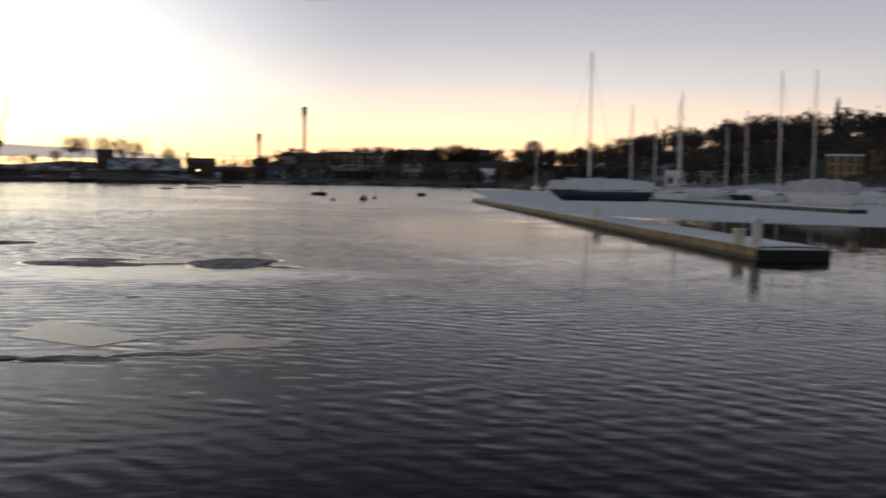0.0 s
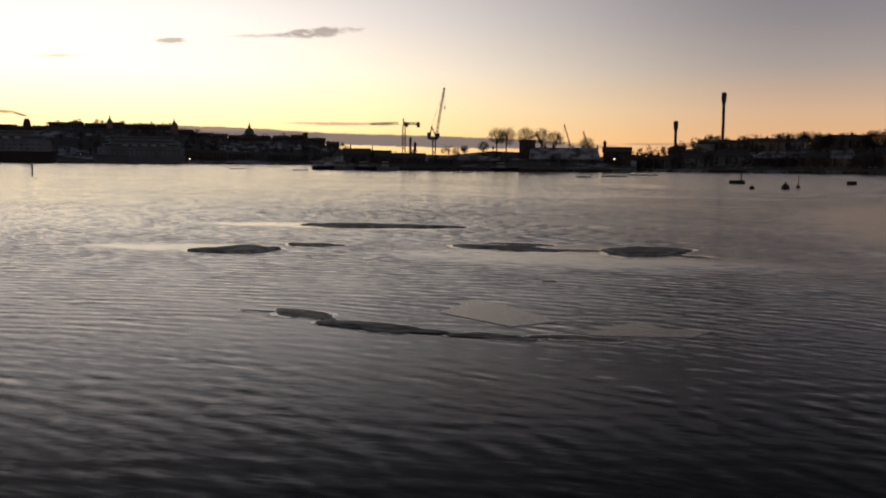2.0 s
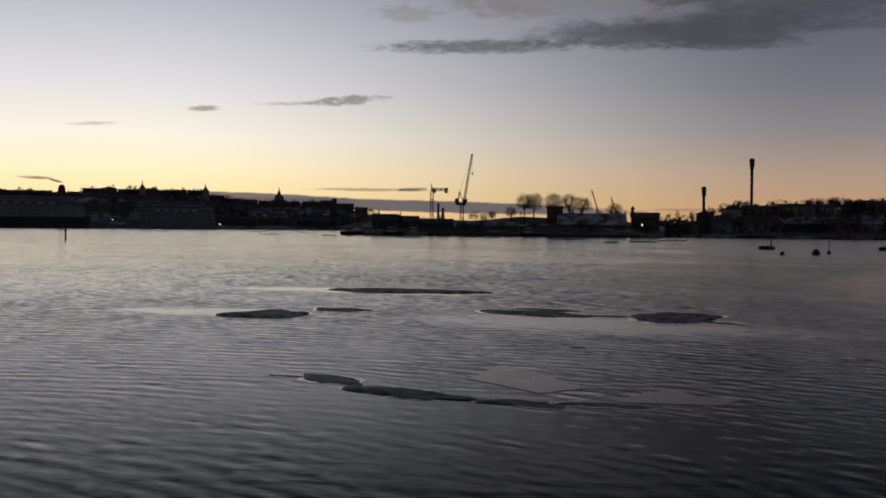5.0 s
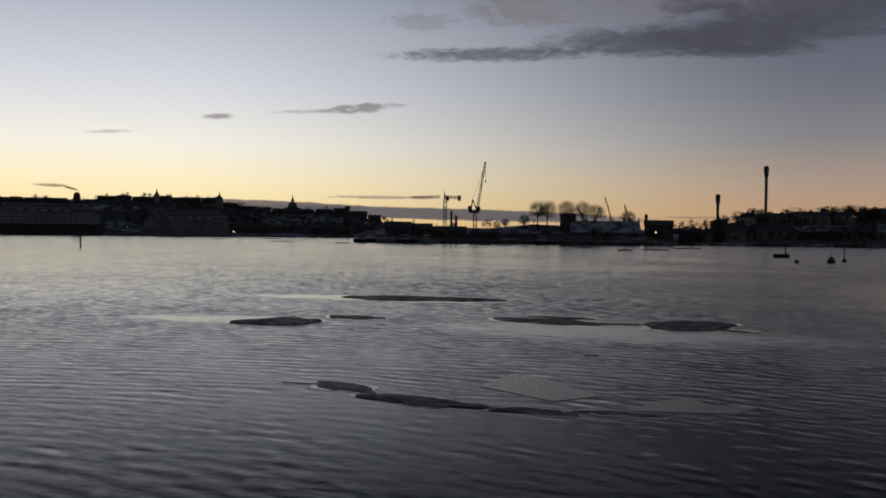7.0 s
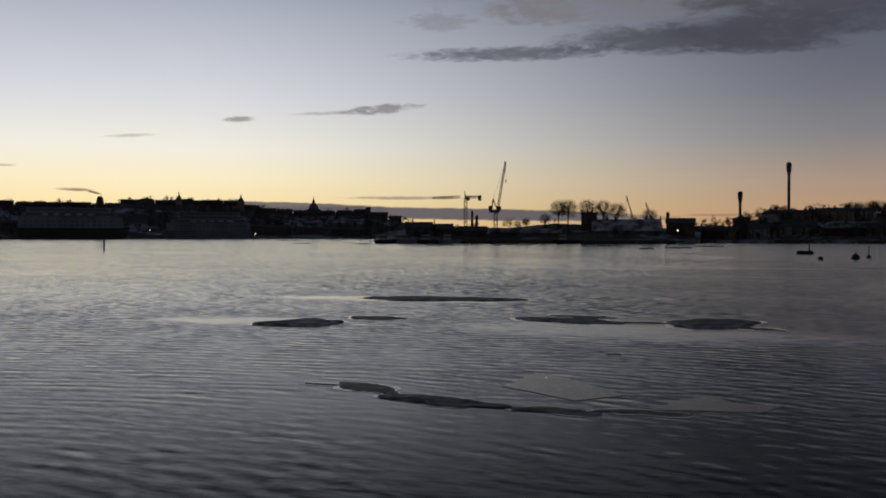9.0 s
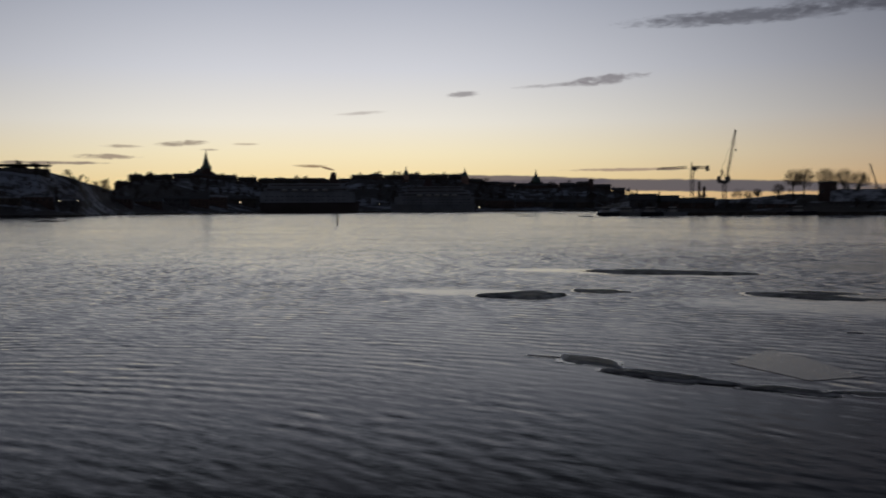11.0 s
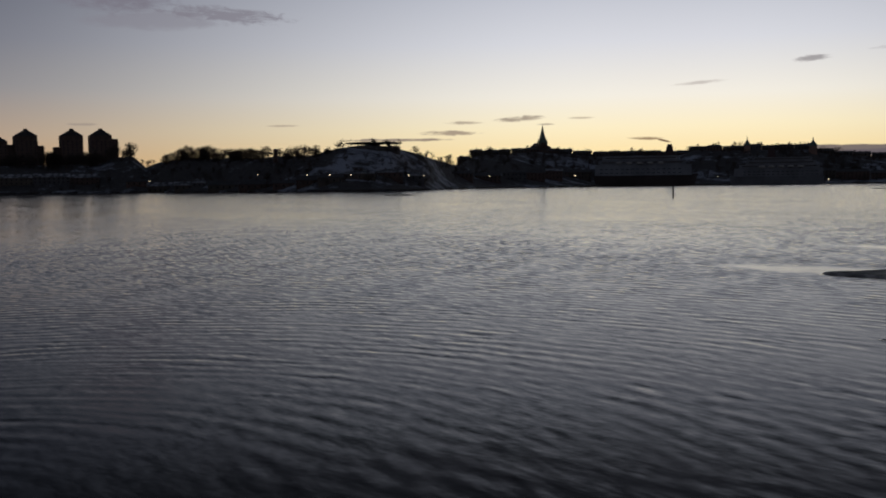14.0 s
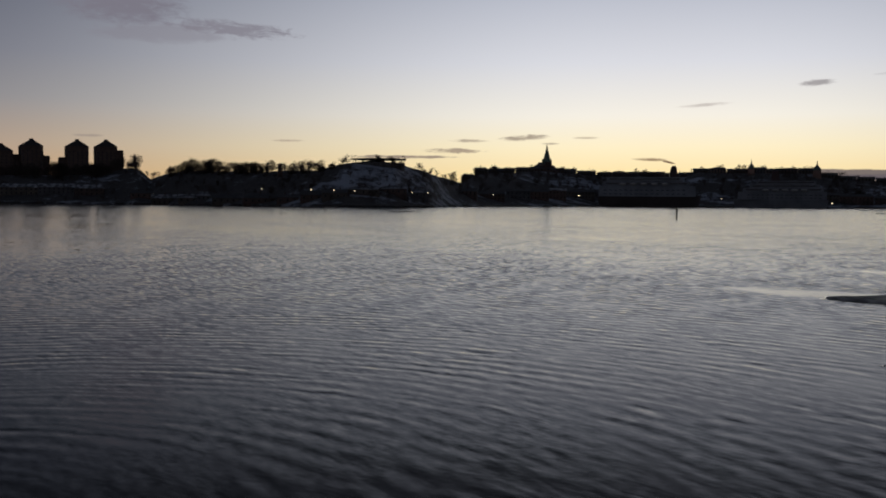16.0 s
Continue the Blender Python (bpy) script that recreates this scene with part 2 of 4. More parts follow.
    # short trains of regular waves: turn (None: the rings), wave length, steepness, how far and how finely the crests wander
    for turn, length, steep, wander, fine in ((10, 0.62, 0.014, 9.0, 0.65), (None, 0.52, 0.021, 8.0, 0.7), (-16, 0.40, 0.011, 8.0, 1.1), (None, 0.31, 0.010, 7.0, 1.3)):
        c, n = (math.cos(radians(turn)), math.sin(radians(turn))) if turn is not None else (1.0, 0.0)
        dist = rr if turn is None else k.math("ADD", k.math("MULTIPLY", xyz.outputs[0], -n), k.math("MULTIPLY", xyz.outputs[1], c))
        phase = k.math("MULTIPLY_ADD", dist, math.tau / length, k.math("MULTIPLY", k.noise(k.scaled(co, (0.8, 1.0, 1), turn or 0), fine, 1.0), wander))
        swell = k.smooth(k.noise(k.scaled(co, (0.7, 1.3, 1), 20 * fine), 0.5 * fine, 2.0), 0.36, 0.62, 0.1, 1.3)
        q = k.math("MULTIPLY", k.math("MULTIPLY", k.math("SINE", phase), steep), k.math("MULTIPLY", swell, near))
        slope_x = k.math("ADD", slope_x, k.math("MULTIPLY", q, k.math("DIVIDE", rx, rr) if turn is None else -n))
        slope_y = k.math("ADD", slope_y, k.math("MULTIPLY", q, k.math("DIVIDE", ry, rr) if turn is None else c))
    gain = k.math("MULTIPLY", k.math("MULTIPLY", k.math("MULTIPLY", lanes, groups), calm), WAVE)
    nv = t.nodes.new("ShaderNodeCombineXYZ")
    k.put(nv.inputs[0], k.math("MULTIPLY", slope_x, gain))
    k.put(nv.inputs[1], k.math("MULTIPLY", slope_y, gain))
    nv.inputs[2].default_value = 1.0
    nn = t.nodes.new("ShaderNodeVectorMath")
    nn.operation = "NORMALIZE"
    k.put(nn.inputs[0], nv.outputs[0])
    k.put(b.inputs["Roughness"], k.math("ADD", k.math("MULTIPLY_ADD", calm, 0.05, 0.04), k.math("MULTIPLY", skim, 0.13)))
    k.put(b.inputs["Normal"], nn.outputs[0])
    return m


WAVE = 1.0         # overall steepness of the ripples
FACE = 0.04        # lean of the wave fronts
SKIM = (4.5, 72.0, 15.0, 46.0)
RINGS = (-10.0, 0.6)
M = {
    "water": water_material(),
    "sunkice": surface("sunken_ice", (0.022, 0.022, 0.023), 0.22, vary=0.6, scale=1.0, bump=0.05, spec=0.15),
    "ice": surface("wet_grey_ice", (0.10, 0.094, 0.086), 0.5, vary=0.75, scale=1.1, bump=0.7, spec=0.25),
    "rim": surface("slushy_ice_rim", (0.34, 0.33, 0.32), 0.5, vary=0.5, scale=1.6, bump=0.6, spec=0.3),
    "calmring": surface("calm_water_ring", (0.016, 0.018, 0.02), 0.14, vary=0.3, scale=0.6, bump=0.03, spec=0.3),
    "frost": surface("frosted_sea_ice", (0.14, 0.14, 0.15), 0.22, vary=0.35, scale=0.12, bump=0.1),
    "snow": surface("old_snow", (0.78, 0.79, 0.82), 0.85, vary=0.08, scale=0.5, bump=0.4),
    "oldsnow": surface("patchy_roof_snow", (0.10, 0.10, 0.105), 0.85, vary=0.3, scale=0.22, col2=(0.42, 0.43, 0.46)),
    "plank": surface("wet_tan_timber", (0.26, 0.18, 0.09), 0.7, vary=0.35, scale=1.5),
    "concrete": surface("dark_wet_concrete", (0.09, 0.085, 0.08), 0.8, vary=0.3, scale=0.7),
    "white": surface("white_paint", (0.84, 0.83, 0.81), 0.5, vary=0.06, scale=1.2),
    "cream": surface("cream_cabinet", (0.62, 0.54, 0.42), 0.6, vary=0.1, scale=1.5),
    "alu": surface("mast_aluminium", (0.55, 0.55, 0.56), 0.42, 0.8, vary=0.1, scale=0.7),
    "navy": surface("navy_hull_paint", (0.02, 0.022, 0.035), 0.35, vary=0.2, scale=0.6),
    "tarp": surface("grey_tarpaulin", (0.55, 0.55, 0.57), 0.75, vary=0.12, scale=0.8),
    # black rubber of the rafts; also paints the shade on the pontoon ends
    "rubber_shade": surface("raft_rubber_and_end_shade", (0.02, 0.02, 0.02), 0.8, vary=0.2),
    "steel": surface("dark_crane_steel", (0.06, 0.06, 0.065), 0.6, 0.3, vary=0.25, scale=0.4),
    "buoy": surface("rusty_red_buoy", (0.035, 0.02, 0.018), 0.6, vary=0.3, scale=2.0),
    "bark": surface("dark_bark", (0.055, 0.045, 0.035), 0.9, vary=0.3, scale=1.0),
    "twig": surface("winter_twigs", (0.065, 0.05, 0.04), 0.9, vary=0.3, scale=0.3, bump=0, island=True),
    "fir": surface("dark_conifer", (0.03, 0.042, 0.028), 0.9, vary=0.3, scale=0.3, bump=0, island=True),
    "roof": surface("dark_sheet_roof", (0.05, 0.048, 0.05), 0.6, vary=0.25, scale=0.2),
    "pane": surface("dark_window_glass", (0.02, 0.022, 0.026), 0.12, vary=0.2, bump=0),
    "ochre": surface("ochre_plaster", (0.29, 0.215, 0.135), 0.85, vary=0.15, scale=0.15),
    "yellow": surface("yellow_plaster", (0.52, 0.35, 0.17), 0.85, vary=0.12, scale=0.3),
    "paleice": surface("pale_flat_ice", (0.054, 0.053, 0.052), 0.24, vary=0.4, scale=0.9, bump=0.04, spec=0.2),
    "rose": surface("dull_rose_plaster", (0.30, 0.19, 0.15), 0.85, vary=0.15, scale=0.15),
    "pale": surface("pale_grey_plaster", (0.40, 0.39, 0.37), 0.85, vary=0.15, scale=0.15),
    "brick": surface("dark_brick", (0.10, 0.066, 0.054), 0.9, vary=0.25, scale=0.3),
    # plaster colour darkened to carry the shade of the backlit far houses
    "dimplaster": surface("backlit_dark_plaster", (0.10, 0.085, 0.07), 0.9, vary=0.25, scale=0.15),
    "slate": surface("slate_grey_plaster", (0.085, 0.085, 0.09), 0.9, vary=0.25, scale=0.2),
    # white ship paint, with the shade of its backlit side put into the colour
    "ship": surface("ship_white_in_shade", (0.22, 0.235, 0.26), 0.6, vary=0.2, scale=0.05),
    "shipred": surface("ship_red_paint", (0.05, 0.022, 0.02), 0.5, vary=0.15, scale=0.05),
    "shipdark": surface("dark_lower_hull", (0.075, 0.06, 0.058), 0.5, vary=0.15, scale=0.05),
    "copper": surface("green_copper", (0.12, 0.17, 0.14), 0.7, vary=0.2, scale=0.2),
}


def land_material(name, rock, snow, cover):
    """Dark rock and scrub with snow lying on the flatter ledges."""
    m = bpy.data.materials.new(name)
    m.use_nodes = True
    t = m.node_tree
    k = Nodes(t)
    b = t.nodes["Principled BSDF"]
    co = t.nodes.new("ShaderNodeTexCoord").outputs["Object"]
    big, mid, small = k.noise(co, 0.014, 4.0), k.noise(k.scaled(co, (1, 1, 2.5)), 0.06, 5.0, 0.6), k.noise(co, 0.5, 5.0, 0.7)
    earth = k.mix(k.smooth(small, 0.35, 0.7), [c * 0.6 for c in rock], [c * 1.5 for c in rock])
    s = k.math("ADD", k.math("MULTIPLY", big, 0.5), k.math("ADD", k.math("MULTIPLY", mid, 0.4), k.math("MULTIPLY", small, 0.2)))
    c = k.mix(k.smooth(s, cover, cover + 0.09), earth, snow)
    k.put(b.inputs["Base Color"], c)
    b.inputs["Roughness"].default_value = 0.9
    n = t.nodes.new("ShaderNodeBump")
    n.inputs["Strength"].default_value, n.inputs["Distance"].default_value = 0.7, 1.0
    k.put(n.inputs["Height"], mid)
    k.put(b.inputs["Normal"], n.outputs[0])
    return m


M["land"] = land_material("rocky_shore", (0.07, 0.06, 0.05), (0.5, 0.52, 0.56), 0.56)
M["rock"] = land_material("snowy_cliff", (0.06, 0.056, 0.055), (0.36, 0.39, 0.45), 0.56)


def glow(name, col, power):
    m = bpy.data.materials.new(name)
    m.use_nodes = True
    b = m.node_tree.nodes["Principled BSDF"]
    b.inputs["Emission Color"].default_value, b.inputs["Emission Strength"].default_value = (*col, 1), power
    return m


M["lamp"] = glow("lit_lamp", (1.0, 0.8, 0.5), 2.0)


# ---------------------------------------------------------------- mesh tools
class Mesh:
    """Collects faces for one mesh."""

    def __init__(self):
        self.v, self.f = [], []

    def add(self, verts, faces):
        n = len(self.v)
        self.v += [tuple(p) for p in verts]
        self.f += [tuple(n + i for i in f) for f in faces]
        return self

    def box(self, c, s, turn=0.0, taper=1.0):
        x, y, z = (q / 2 for q in s)
        a, b = math.cos(radians(turn)), math.sin(radians(turn))
        pts = []
        for dz, q in ((-z, 1.0), (z, taper)):
            for dx, dy in ((-x, -y), (x, -y), (x, y), (-x, y)):
                pts.append((c[0] + (dx * a - dy * b) * q, c[1] + (dx * b + dy * a) * q, c[2] + dz))
        return self.add(pts, [(3, 2, 1, 0), (4, 5, 6, 7), (0, 1, 5, 4), (1, 2, 6, 5), (2, 3, 7, 6), (3, 0, 4, 7)])

    def rod(self, p, q, r0, r1=None, n=6):
        p, q = Vector(p), Vector(q)
        r1 = r0 if r1 is None else r1
        w = (q - p).normalized()
        u = w.orthogonal().normalized()
        s = w.cross(u)
        ring = [u * math.cos(i * math.tau / n) + s * math.sin(i * math.tau / n) for i in range(n)]
        return self.add([p + a * r0 for a in ring] + [q + a * r1 for a in ring],
                        [(i, (i + 1) % n, n + (i + 1) % n, n + i) for i in range(n)] + [tuple(range(n - 1, -1, -1)), tuple(range(n, 2 * n))])

    def lathe(self, prof, c=(0, 0, 0), n=12):
        pts = [(c[0] + r * math.cos(i * math.tau / n), c[1] + r * math.sin(i * math.tau / n), c[2] + z) for r, z in prof for i in range(n)]
        fs = [(j * n + i, j * n + (i + 1) % n, (j + 1) * n + (i + 1) % n, (j + 1) * n + i) for j in range(len(prof) - 1) for i in range(n)]
        return self.add(pts, fs + [tuple(range(n - 1, -1, -1)), tuple(range((len(prof) - 1) * n, len(prof) * n))])

    def gable(self, c, w, d, h, over=0.4, hip=0.0):
        """A pitched roof over w by d with its ridge along x, standing at c."""
        x, y, t = w / 2 + over, d / 2 + over, 0.25
        rx = x - hip
        pts = [(-x, -y, 0), (x, -y, 0), (x, y, 0), (-x, y, 0), (-x, -y, t), (x, -y, t), (x, y, t), (-x, y, t), (-rx, 0, h), (rx, 0, h)]
        return self.add([(c[0] + a, c[1] + b, c[2] + e) for a, b, e in pts],
                        [(3, 2, 1, 0), (0, 1, 5, 4), (1, 2, 6, 5), (2, 3, 7, 6), (3, 0, 4, 7), (4, 5, 9, 8), (6, 7, 8, 9), (5, 6, 9), (7, 4, 8)])

    def data(self, name, mat, flat=True):
        me = bpy.data.meshes.new(name)
        me.from_pydata(self.v, [], self.f)
        me.materials.append(mat)
        if not flat:
            me.polygons.foreach_set("use_smooth", [True] * len(me.polygons))
        me.update()
        return me


def part(name, mesh, mat, parent=None, label="", flat=True):
    me = mesh.data(name, mat, flat) if isinstance(mesh, Mesh) else mesh
    ob = new(name, me)
    ob.parent = parent
    return tagged(ob, label=label)


def thing(name, m, label, category, group="", kind=""):
    ob = new(name)
    ob.matrix_basis = m
    return tagged(ob, label, category, group, kind)


def polar(az, d, z=0.0, turn=0.0):
    """The pose of a thing that faces the quay, az degrees to the left of +y and d metres off."""
    return pose(-math.sin(radians(az)) * d, math.cos(radians(az)) * d, z, 0, 0, az + turn)


def high(el, d):
    """The height of what is seen el degrees over the eye's level, d metres off."""
    return EYE[2] + d * math.tan(radians(el))


def table(rows):
    xs, *ys = zip(*rows)
    return lambda a: [float(np.interp(a, xs, y)) for y in ys]


rnd = random.Random(7)

# ---------------------------------------------------------------- water and ground
def water():
    w = Mesh()
    n, radii = 96, [0.0, 6, 15, 40, 120, 400, 1200, 4900]
    pts = [(0, 0, 0)] + [(r * math.cos(i * math.tau / n), r * math.sin(i * math.tau / n), 0) for r in radii[1:] for i in range(n)]
    fs = [(0, 1 + i, 1 + (i + 1) % n) for i in range(n)]
    for j in range(len(radii) - 2):
        a, b = 1 + j * n, 1 + (j + 1) * n
        fs += [(a + i, b + i, b + (i + 1) % n, a + (i + 1) % n) for i in range(n)]
    w.add(pts, fs)
    tagged(part("water", w, M["water"]), "cold rippled grey harbour water at dusk", "water", kind="structure")


def quay():
    q = Mesh().box((0, -19.3, 0.2), (120, 40, 2.4))
    tagged(part("pavement", q, M["concrete"]), "plain concrete quay edge above the water", "quay", kind="structure")


SHORES = {}


def land(name, label, az0, az1, rows, mat, step=0.35, rough=1.0):
    """A shore: rows of azimuth, distance of the water's edge, distance of the ridge, elevation of the ridge."""
    f = table(rows)

    def ground(az, d):
        front, ridge, el = f(az)
        top = high(el, ridge)
        s = (d - front) / (ridge - front)
        if s < 0:
            return -2.0
        q = min(s, 1.0)
        z = 1.2 + (top - 1.2) * (0.25 * q + 0.75 * q * q * (3 - 2 * q)) if s <= 1 else top - (s - 1) * top * 0.5
        p = Vector((math.sin(radians(az)) * d, math.cos(radians(az)) * d, 0))
        z += rough * min(1, s * 4) * max(0, 1.3 - s) * ((noise.noise(p * 0.02) * 3.5) + noise.noise(p * 0.07) * 1.4)
        return max(z, 1.0)

    w = Mesh()
    na, ss = int((az1 - az0) / step) + 1, [-0.02, 0.0, 0.0, 0.04, 0.1, 0.18, 0.27, 0.36, 0.46, 0.56, 0.66, 0.76, 0.86, 0.94, 1.0, 1.1, 1.4, 2.0]
    pts = []
    for i in range(na):
        az = az0 + (az1 - az0) * i / (na - 1)
        front, ridge, _ = f(az)
        front += 5 * noise.noise((az * 0.9, 3.1, 0))
        for j, s in enumerate(ss):
            d = front + s * (ridge - front)
            z = -2.5 if j < 2 else ground(az, max(d, f(az)[0] + 0.01))
            pts.append((-math.sin(radians(az)) * d, math.cos(radians(az)) * d, z if j < len(ss) - 1 else -3))
    m = len(ss)
    fs = [(i * m + j, i * m + j + 1, (i + 1) * m + j + 1, (i + 1) * m + j) for i in range(na - 1) for j in range(m - 1)]
    w.add(pts, fs)
    tagged(part(name, w, mat), label, "shore", kind="structure")
    SHORES[name] = ground
    return ground


water()
quay()
EAST = [(-75, 200, 380, 2.5), (-33, 215, 400, 2.65), (-30, 220, 405, 2.7), (-25, 235, 410, 2.3), (-20.5, 260, 430, 1.65), (-16, 330, 480, 0.9),
        (-12, 440, 640, 1.15), (-5, 470, 660, 1.25), (0.5, 480, 660, 1.05), (2, 490, 650, 0.55), (5, 500, 620, 0.4)]
ISLE = [(3.8, 445, 500, 0.25), (6, 430, 500, 0.45), (9, 430, 500, 0.65), (12, 435, 500, 0.75), (14.5, 440, 500, 0.5), (17, 440, 500, 0.45), (20.5, 430, 490, 0.45), (22.3, 440, 480, 0.1)]
CITY = [(-2, 1400, 1600, 0.5), (12, 1400, 1600, 0.45), (20, 1300, 1550, 0.6), (22.7, 1280, 1550, 1.32), (26, 1280, 1550, 1.25), (29.4, 1270, 1550, 1.55), (30.2, 1270, 1550, 1.8), (36.3, 1260, 1550, 1.85), (36.8, 1260, 1550, 1.6),
        (41.7, 1200, 1500, 1.65), (45, 1080, 1500, 1.9), (48.5, 960, 1300, 1.7), (49.6, 880, 1150, 1.15), (51.4, 720, 850, 1.7), (53.4, 680, 800, 2.33), (54.6, 670, 795, 2.45), (56.4, 660, 790, 2.2),
        (57.9, 680, 800, 1.85), (62, 760, 880, 1.7), (65, 830, 960, 1.75), (66.2, 900, 1000, 1.55), (67.05, 930, 1050, 1.2), (67.7, 930, 1050, 1.8), (68.6, 950, 1060, 1.75), (69.4, 950, 1060, 1.4), (74.7, 980, 1080, 1.3), (100, 900, 1050, 1.3)]
ground_east = land("shore_east", "dark wooded hillside with patches of snow above the marina", -75, 5, EAST, M["land"], 0.5)
ground_isle = land("island", "low dockyard island with patches of snow", 3.8, 22.3, ISLE, M["land"], 0.3, 0.35)
ground_city = land("shore_city", "far city cliffs, dark rock streaked with snow", -2, 100, CITY, M["rock"], 0.35, 0.9)


# ---------------------------------------------------------------- trees
def tree_meshes(seed, h, w, dense=1.0, stem=0.35, twig=0.0026):
    """Trunk with forking limbs, and a crown of thin twigs that thickens towards a rounded, uneven outline."""
    r = random.Random(seed)
    trunk, crown = Mesh(), Mesh()
    cz, cr, ch = h * (stem + (1 - stem) * 0.5), w / 2, h * (1 - stem) * 0.5

    def edge(a, e):
        """How far the outline reaches in that direction."""
        q = math.sqrt(max(0, 1 - e * e))
        k = 1 + 0.22 * noise.noise((math.cos(a) * 1.8 + seed, math.sin(a) * 1.8, e * 1.8))
        return Vector((math.cos(a) * q * cr * k, math.sin(a) * q * cr * k, e * ch * k))

    top = Vector((0, 0, cz - ch * 0.2))
    trunk.rod((0, 0, -1.5), (0, 0, h * stem), h * 0.026, h * 0.02, 7)
    trunk.rod((0, 0, h * stem), top, h * 0.02, h * 0.012, 6)
    for i in range(int(22 * dense)):
        a, e = r.uniform(0, math.tau), r.uniform(-0.75, 1.0)
        tip = Vector((0, 0, cz)) + edge(a, e)
        start = Vector((0, 0, h * stem)).lerp(top, r.uniform(0, 1))
        fork = start.lerp(tip, 0.5) + Vector((0, 0, ch * 0.12))
        trunk.rod(start, fork, h * 0.009, h * 0.006, 4)
        for _ in range(3):
            end = fork.lerp(tip, 0.85) + Vector((r.gauss(0, 1), r.gauss(0, 1), r.gauss(0, 1))) * cr * 0.14
            trunk.rod(fork, end, h * 0.005, h * 0.002, 3)
    for _ in range(int(1500 * dense)):
        a, e = r.uniform(0, math.tau), r.uniform(-0.85, 1.0)
        out = edge(a, e)
        q = Vector((0, 0, cz)) + out * (r.uniform(0.25, 1.0) ** 0.6) * 0.93
        d = (out.normalized() + Vector((r.gauss(0, 1), r.gauss(0, 1), r.gauss(0.2, 1))) * 0.55).normalized()
        e2 = q + d * h * r.uniform(0.04, 0.10)
        sd = d.orthogonal().normalized() * h * twig
        u = d.cross(sd)
        crown.add([q - sd, q + sd, e2, q - u, q + u], [(0, 1, 2), (3, 4, 2)])
    return trunk.data("trunk", M["bark"]), crown.data("crown", M["twig"])


def tree(name, m, meshes, label, group=""):
    t = thing(name, m, label, "tree", group)
    part("trunk", meshes[0], None, t)
    part("crown", meshes[1], None, t, "bare winter twigs")
    return t


def woods(name, label, spots, seed):
    """A far wood: many small crowns of twigs on stems, one mass."""
    r = random.Random(seed)
    w = Mesh()
    for x, y, z, h, wd in spots:
        w.rod((x, y, z - 1), (x, y, z + h * 0.6), h * 0.03, h * 0.012, 4)
        clumps = [(r.gauss(0, 0.22) * wd, r.gauss(0, 0.22) * wd, h * r.uniform(0.25, 0.88), r.uniform(0.15, 0.28) * wd) for _ in range(9)]
        for cx, cy, cz, cr in clumps:
            for _ in range(26):
                d = Vector((r.gauss(0, 1), r.gauss(0, 1), r.gauss(0, 0.9))).normalized()
                q = Vector((x + cx, y + cy, z + cz)) + d * cr * r.uniform(0.3, 1.15)
                s = Vector((r.gauss(0, 1), r.gauss(0, 1), r.gauss(0, 1))).normalized() * h * 0.045
                u = d * h * 0.075
                w.add([q - s, q + s, q + u], [(0, 1, 2)])
    tagged(part(name, w, M["twig"]), label, "woods", kind="stuff")


def spots(n, az0, az1, d0, d1, ground, h0, h1, seed, inland=None):
    r = random.Random(seed)
    out = []
    for _ in range(n):
        az = r.uniform(az0, az1)
        d = r.uniform(d0, d1) if inland is None else inland(az) + r.uniform(d0, d1)
        h = r.uniform(h0, h1)
        out.append((-math.sin(radians(az)) * d, math.cos(radians(az)) * d, ground(az, d), h, h * r.uniform(0.6, 0.95)))
    return out


east_ridge = lambda az: table(EAST)(az)[1]
city_ridge = lambda az: table(CITY)(az)[1]
woods("hillside_woods", "dark bare woods covering the hillside above the marina", spots(640, -45, -13, -140, 25, ground_east, 5, 10, 1, east_ridge), 2)
woods("town_woods", "dark bare trees between the shore houses", spots(170, -14, 5, -150, -10, ground_east, 3.5, 6.5, 3, east_ridge), 4)
woods("shore_scrub", "dark scrub and small trees along the far waterline", spots(150, -13.5, 4.5, 8, 60, ground_east, 3.5, 7, 23, lambda az: table(EAST)(az)[0]), 24)
woods("city_woods", "dark bare trees on the far city heights", spots(480, 20, 50, -240, 5, ground_city, 6, 12, 5, city_ridge), 6)
woods("cliff_woods", "bare scrub and small trees on the cliffs", spots(330, 50, 92, -110, 5, ground_city, 3, 8, 7, city_ridge), 8)
woods("height_woods", "dark bare woods around the tower blocks", spots(90, 67.6, 76, -25, 30, ground_city, 9, 15, 17, city_ridge), 18)
woods("island_scrub", "low bare scrub on the dockyard island", spots(60, 4.5, 21.5, 445, 500, ground_isle, 2.5, 5, 9), 10)

woods("cliff_grove", "dark bare grove with rounded crowns on the cliff top", spots(70, 57.5, 66.0, -22, -4, ground_city, 6, 10, 31, city_ridge), 32)
woods("ridge_trees", "dark rounded trees above the shore town", spots(150, -12.5, 0.8, -72, 10, ground_east, 4.5, 8, 33, east_ridge), 34)

ROUND = [tree_meshes(20 + i, 14.0, 10.2, stem=0.34, dense=1.3, twig=0.0024) for i in range(3)]
for i, (az, top, sc) in enumerate([(11.75, 2.10, 0.92), (11.2, 2.13, 1.0), (10.1, 2.14, 0.95), (9.2, 2.09, 0.95), (8.4, 1.93, 0.85), (6.6, 1.59, 0.75), (12.5, 1.34, 0.6), (13.6, 1.08, 0.45), (14.1, 0.95, 0.4)]):
    z = high(top, 480) - 14.0 * sc
    t = tree("tree", polar(az, 480, z, i * 70) @ Matrix.Diagonal((sc, sc, sc, 1)), ROUND[i % 3], "bare round-crowned tree standing on the dockyard island", "island trees")
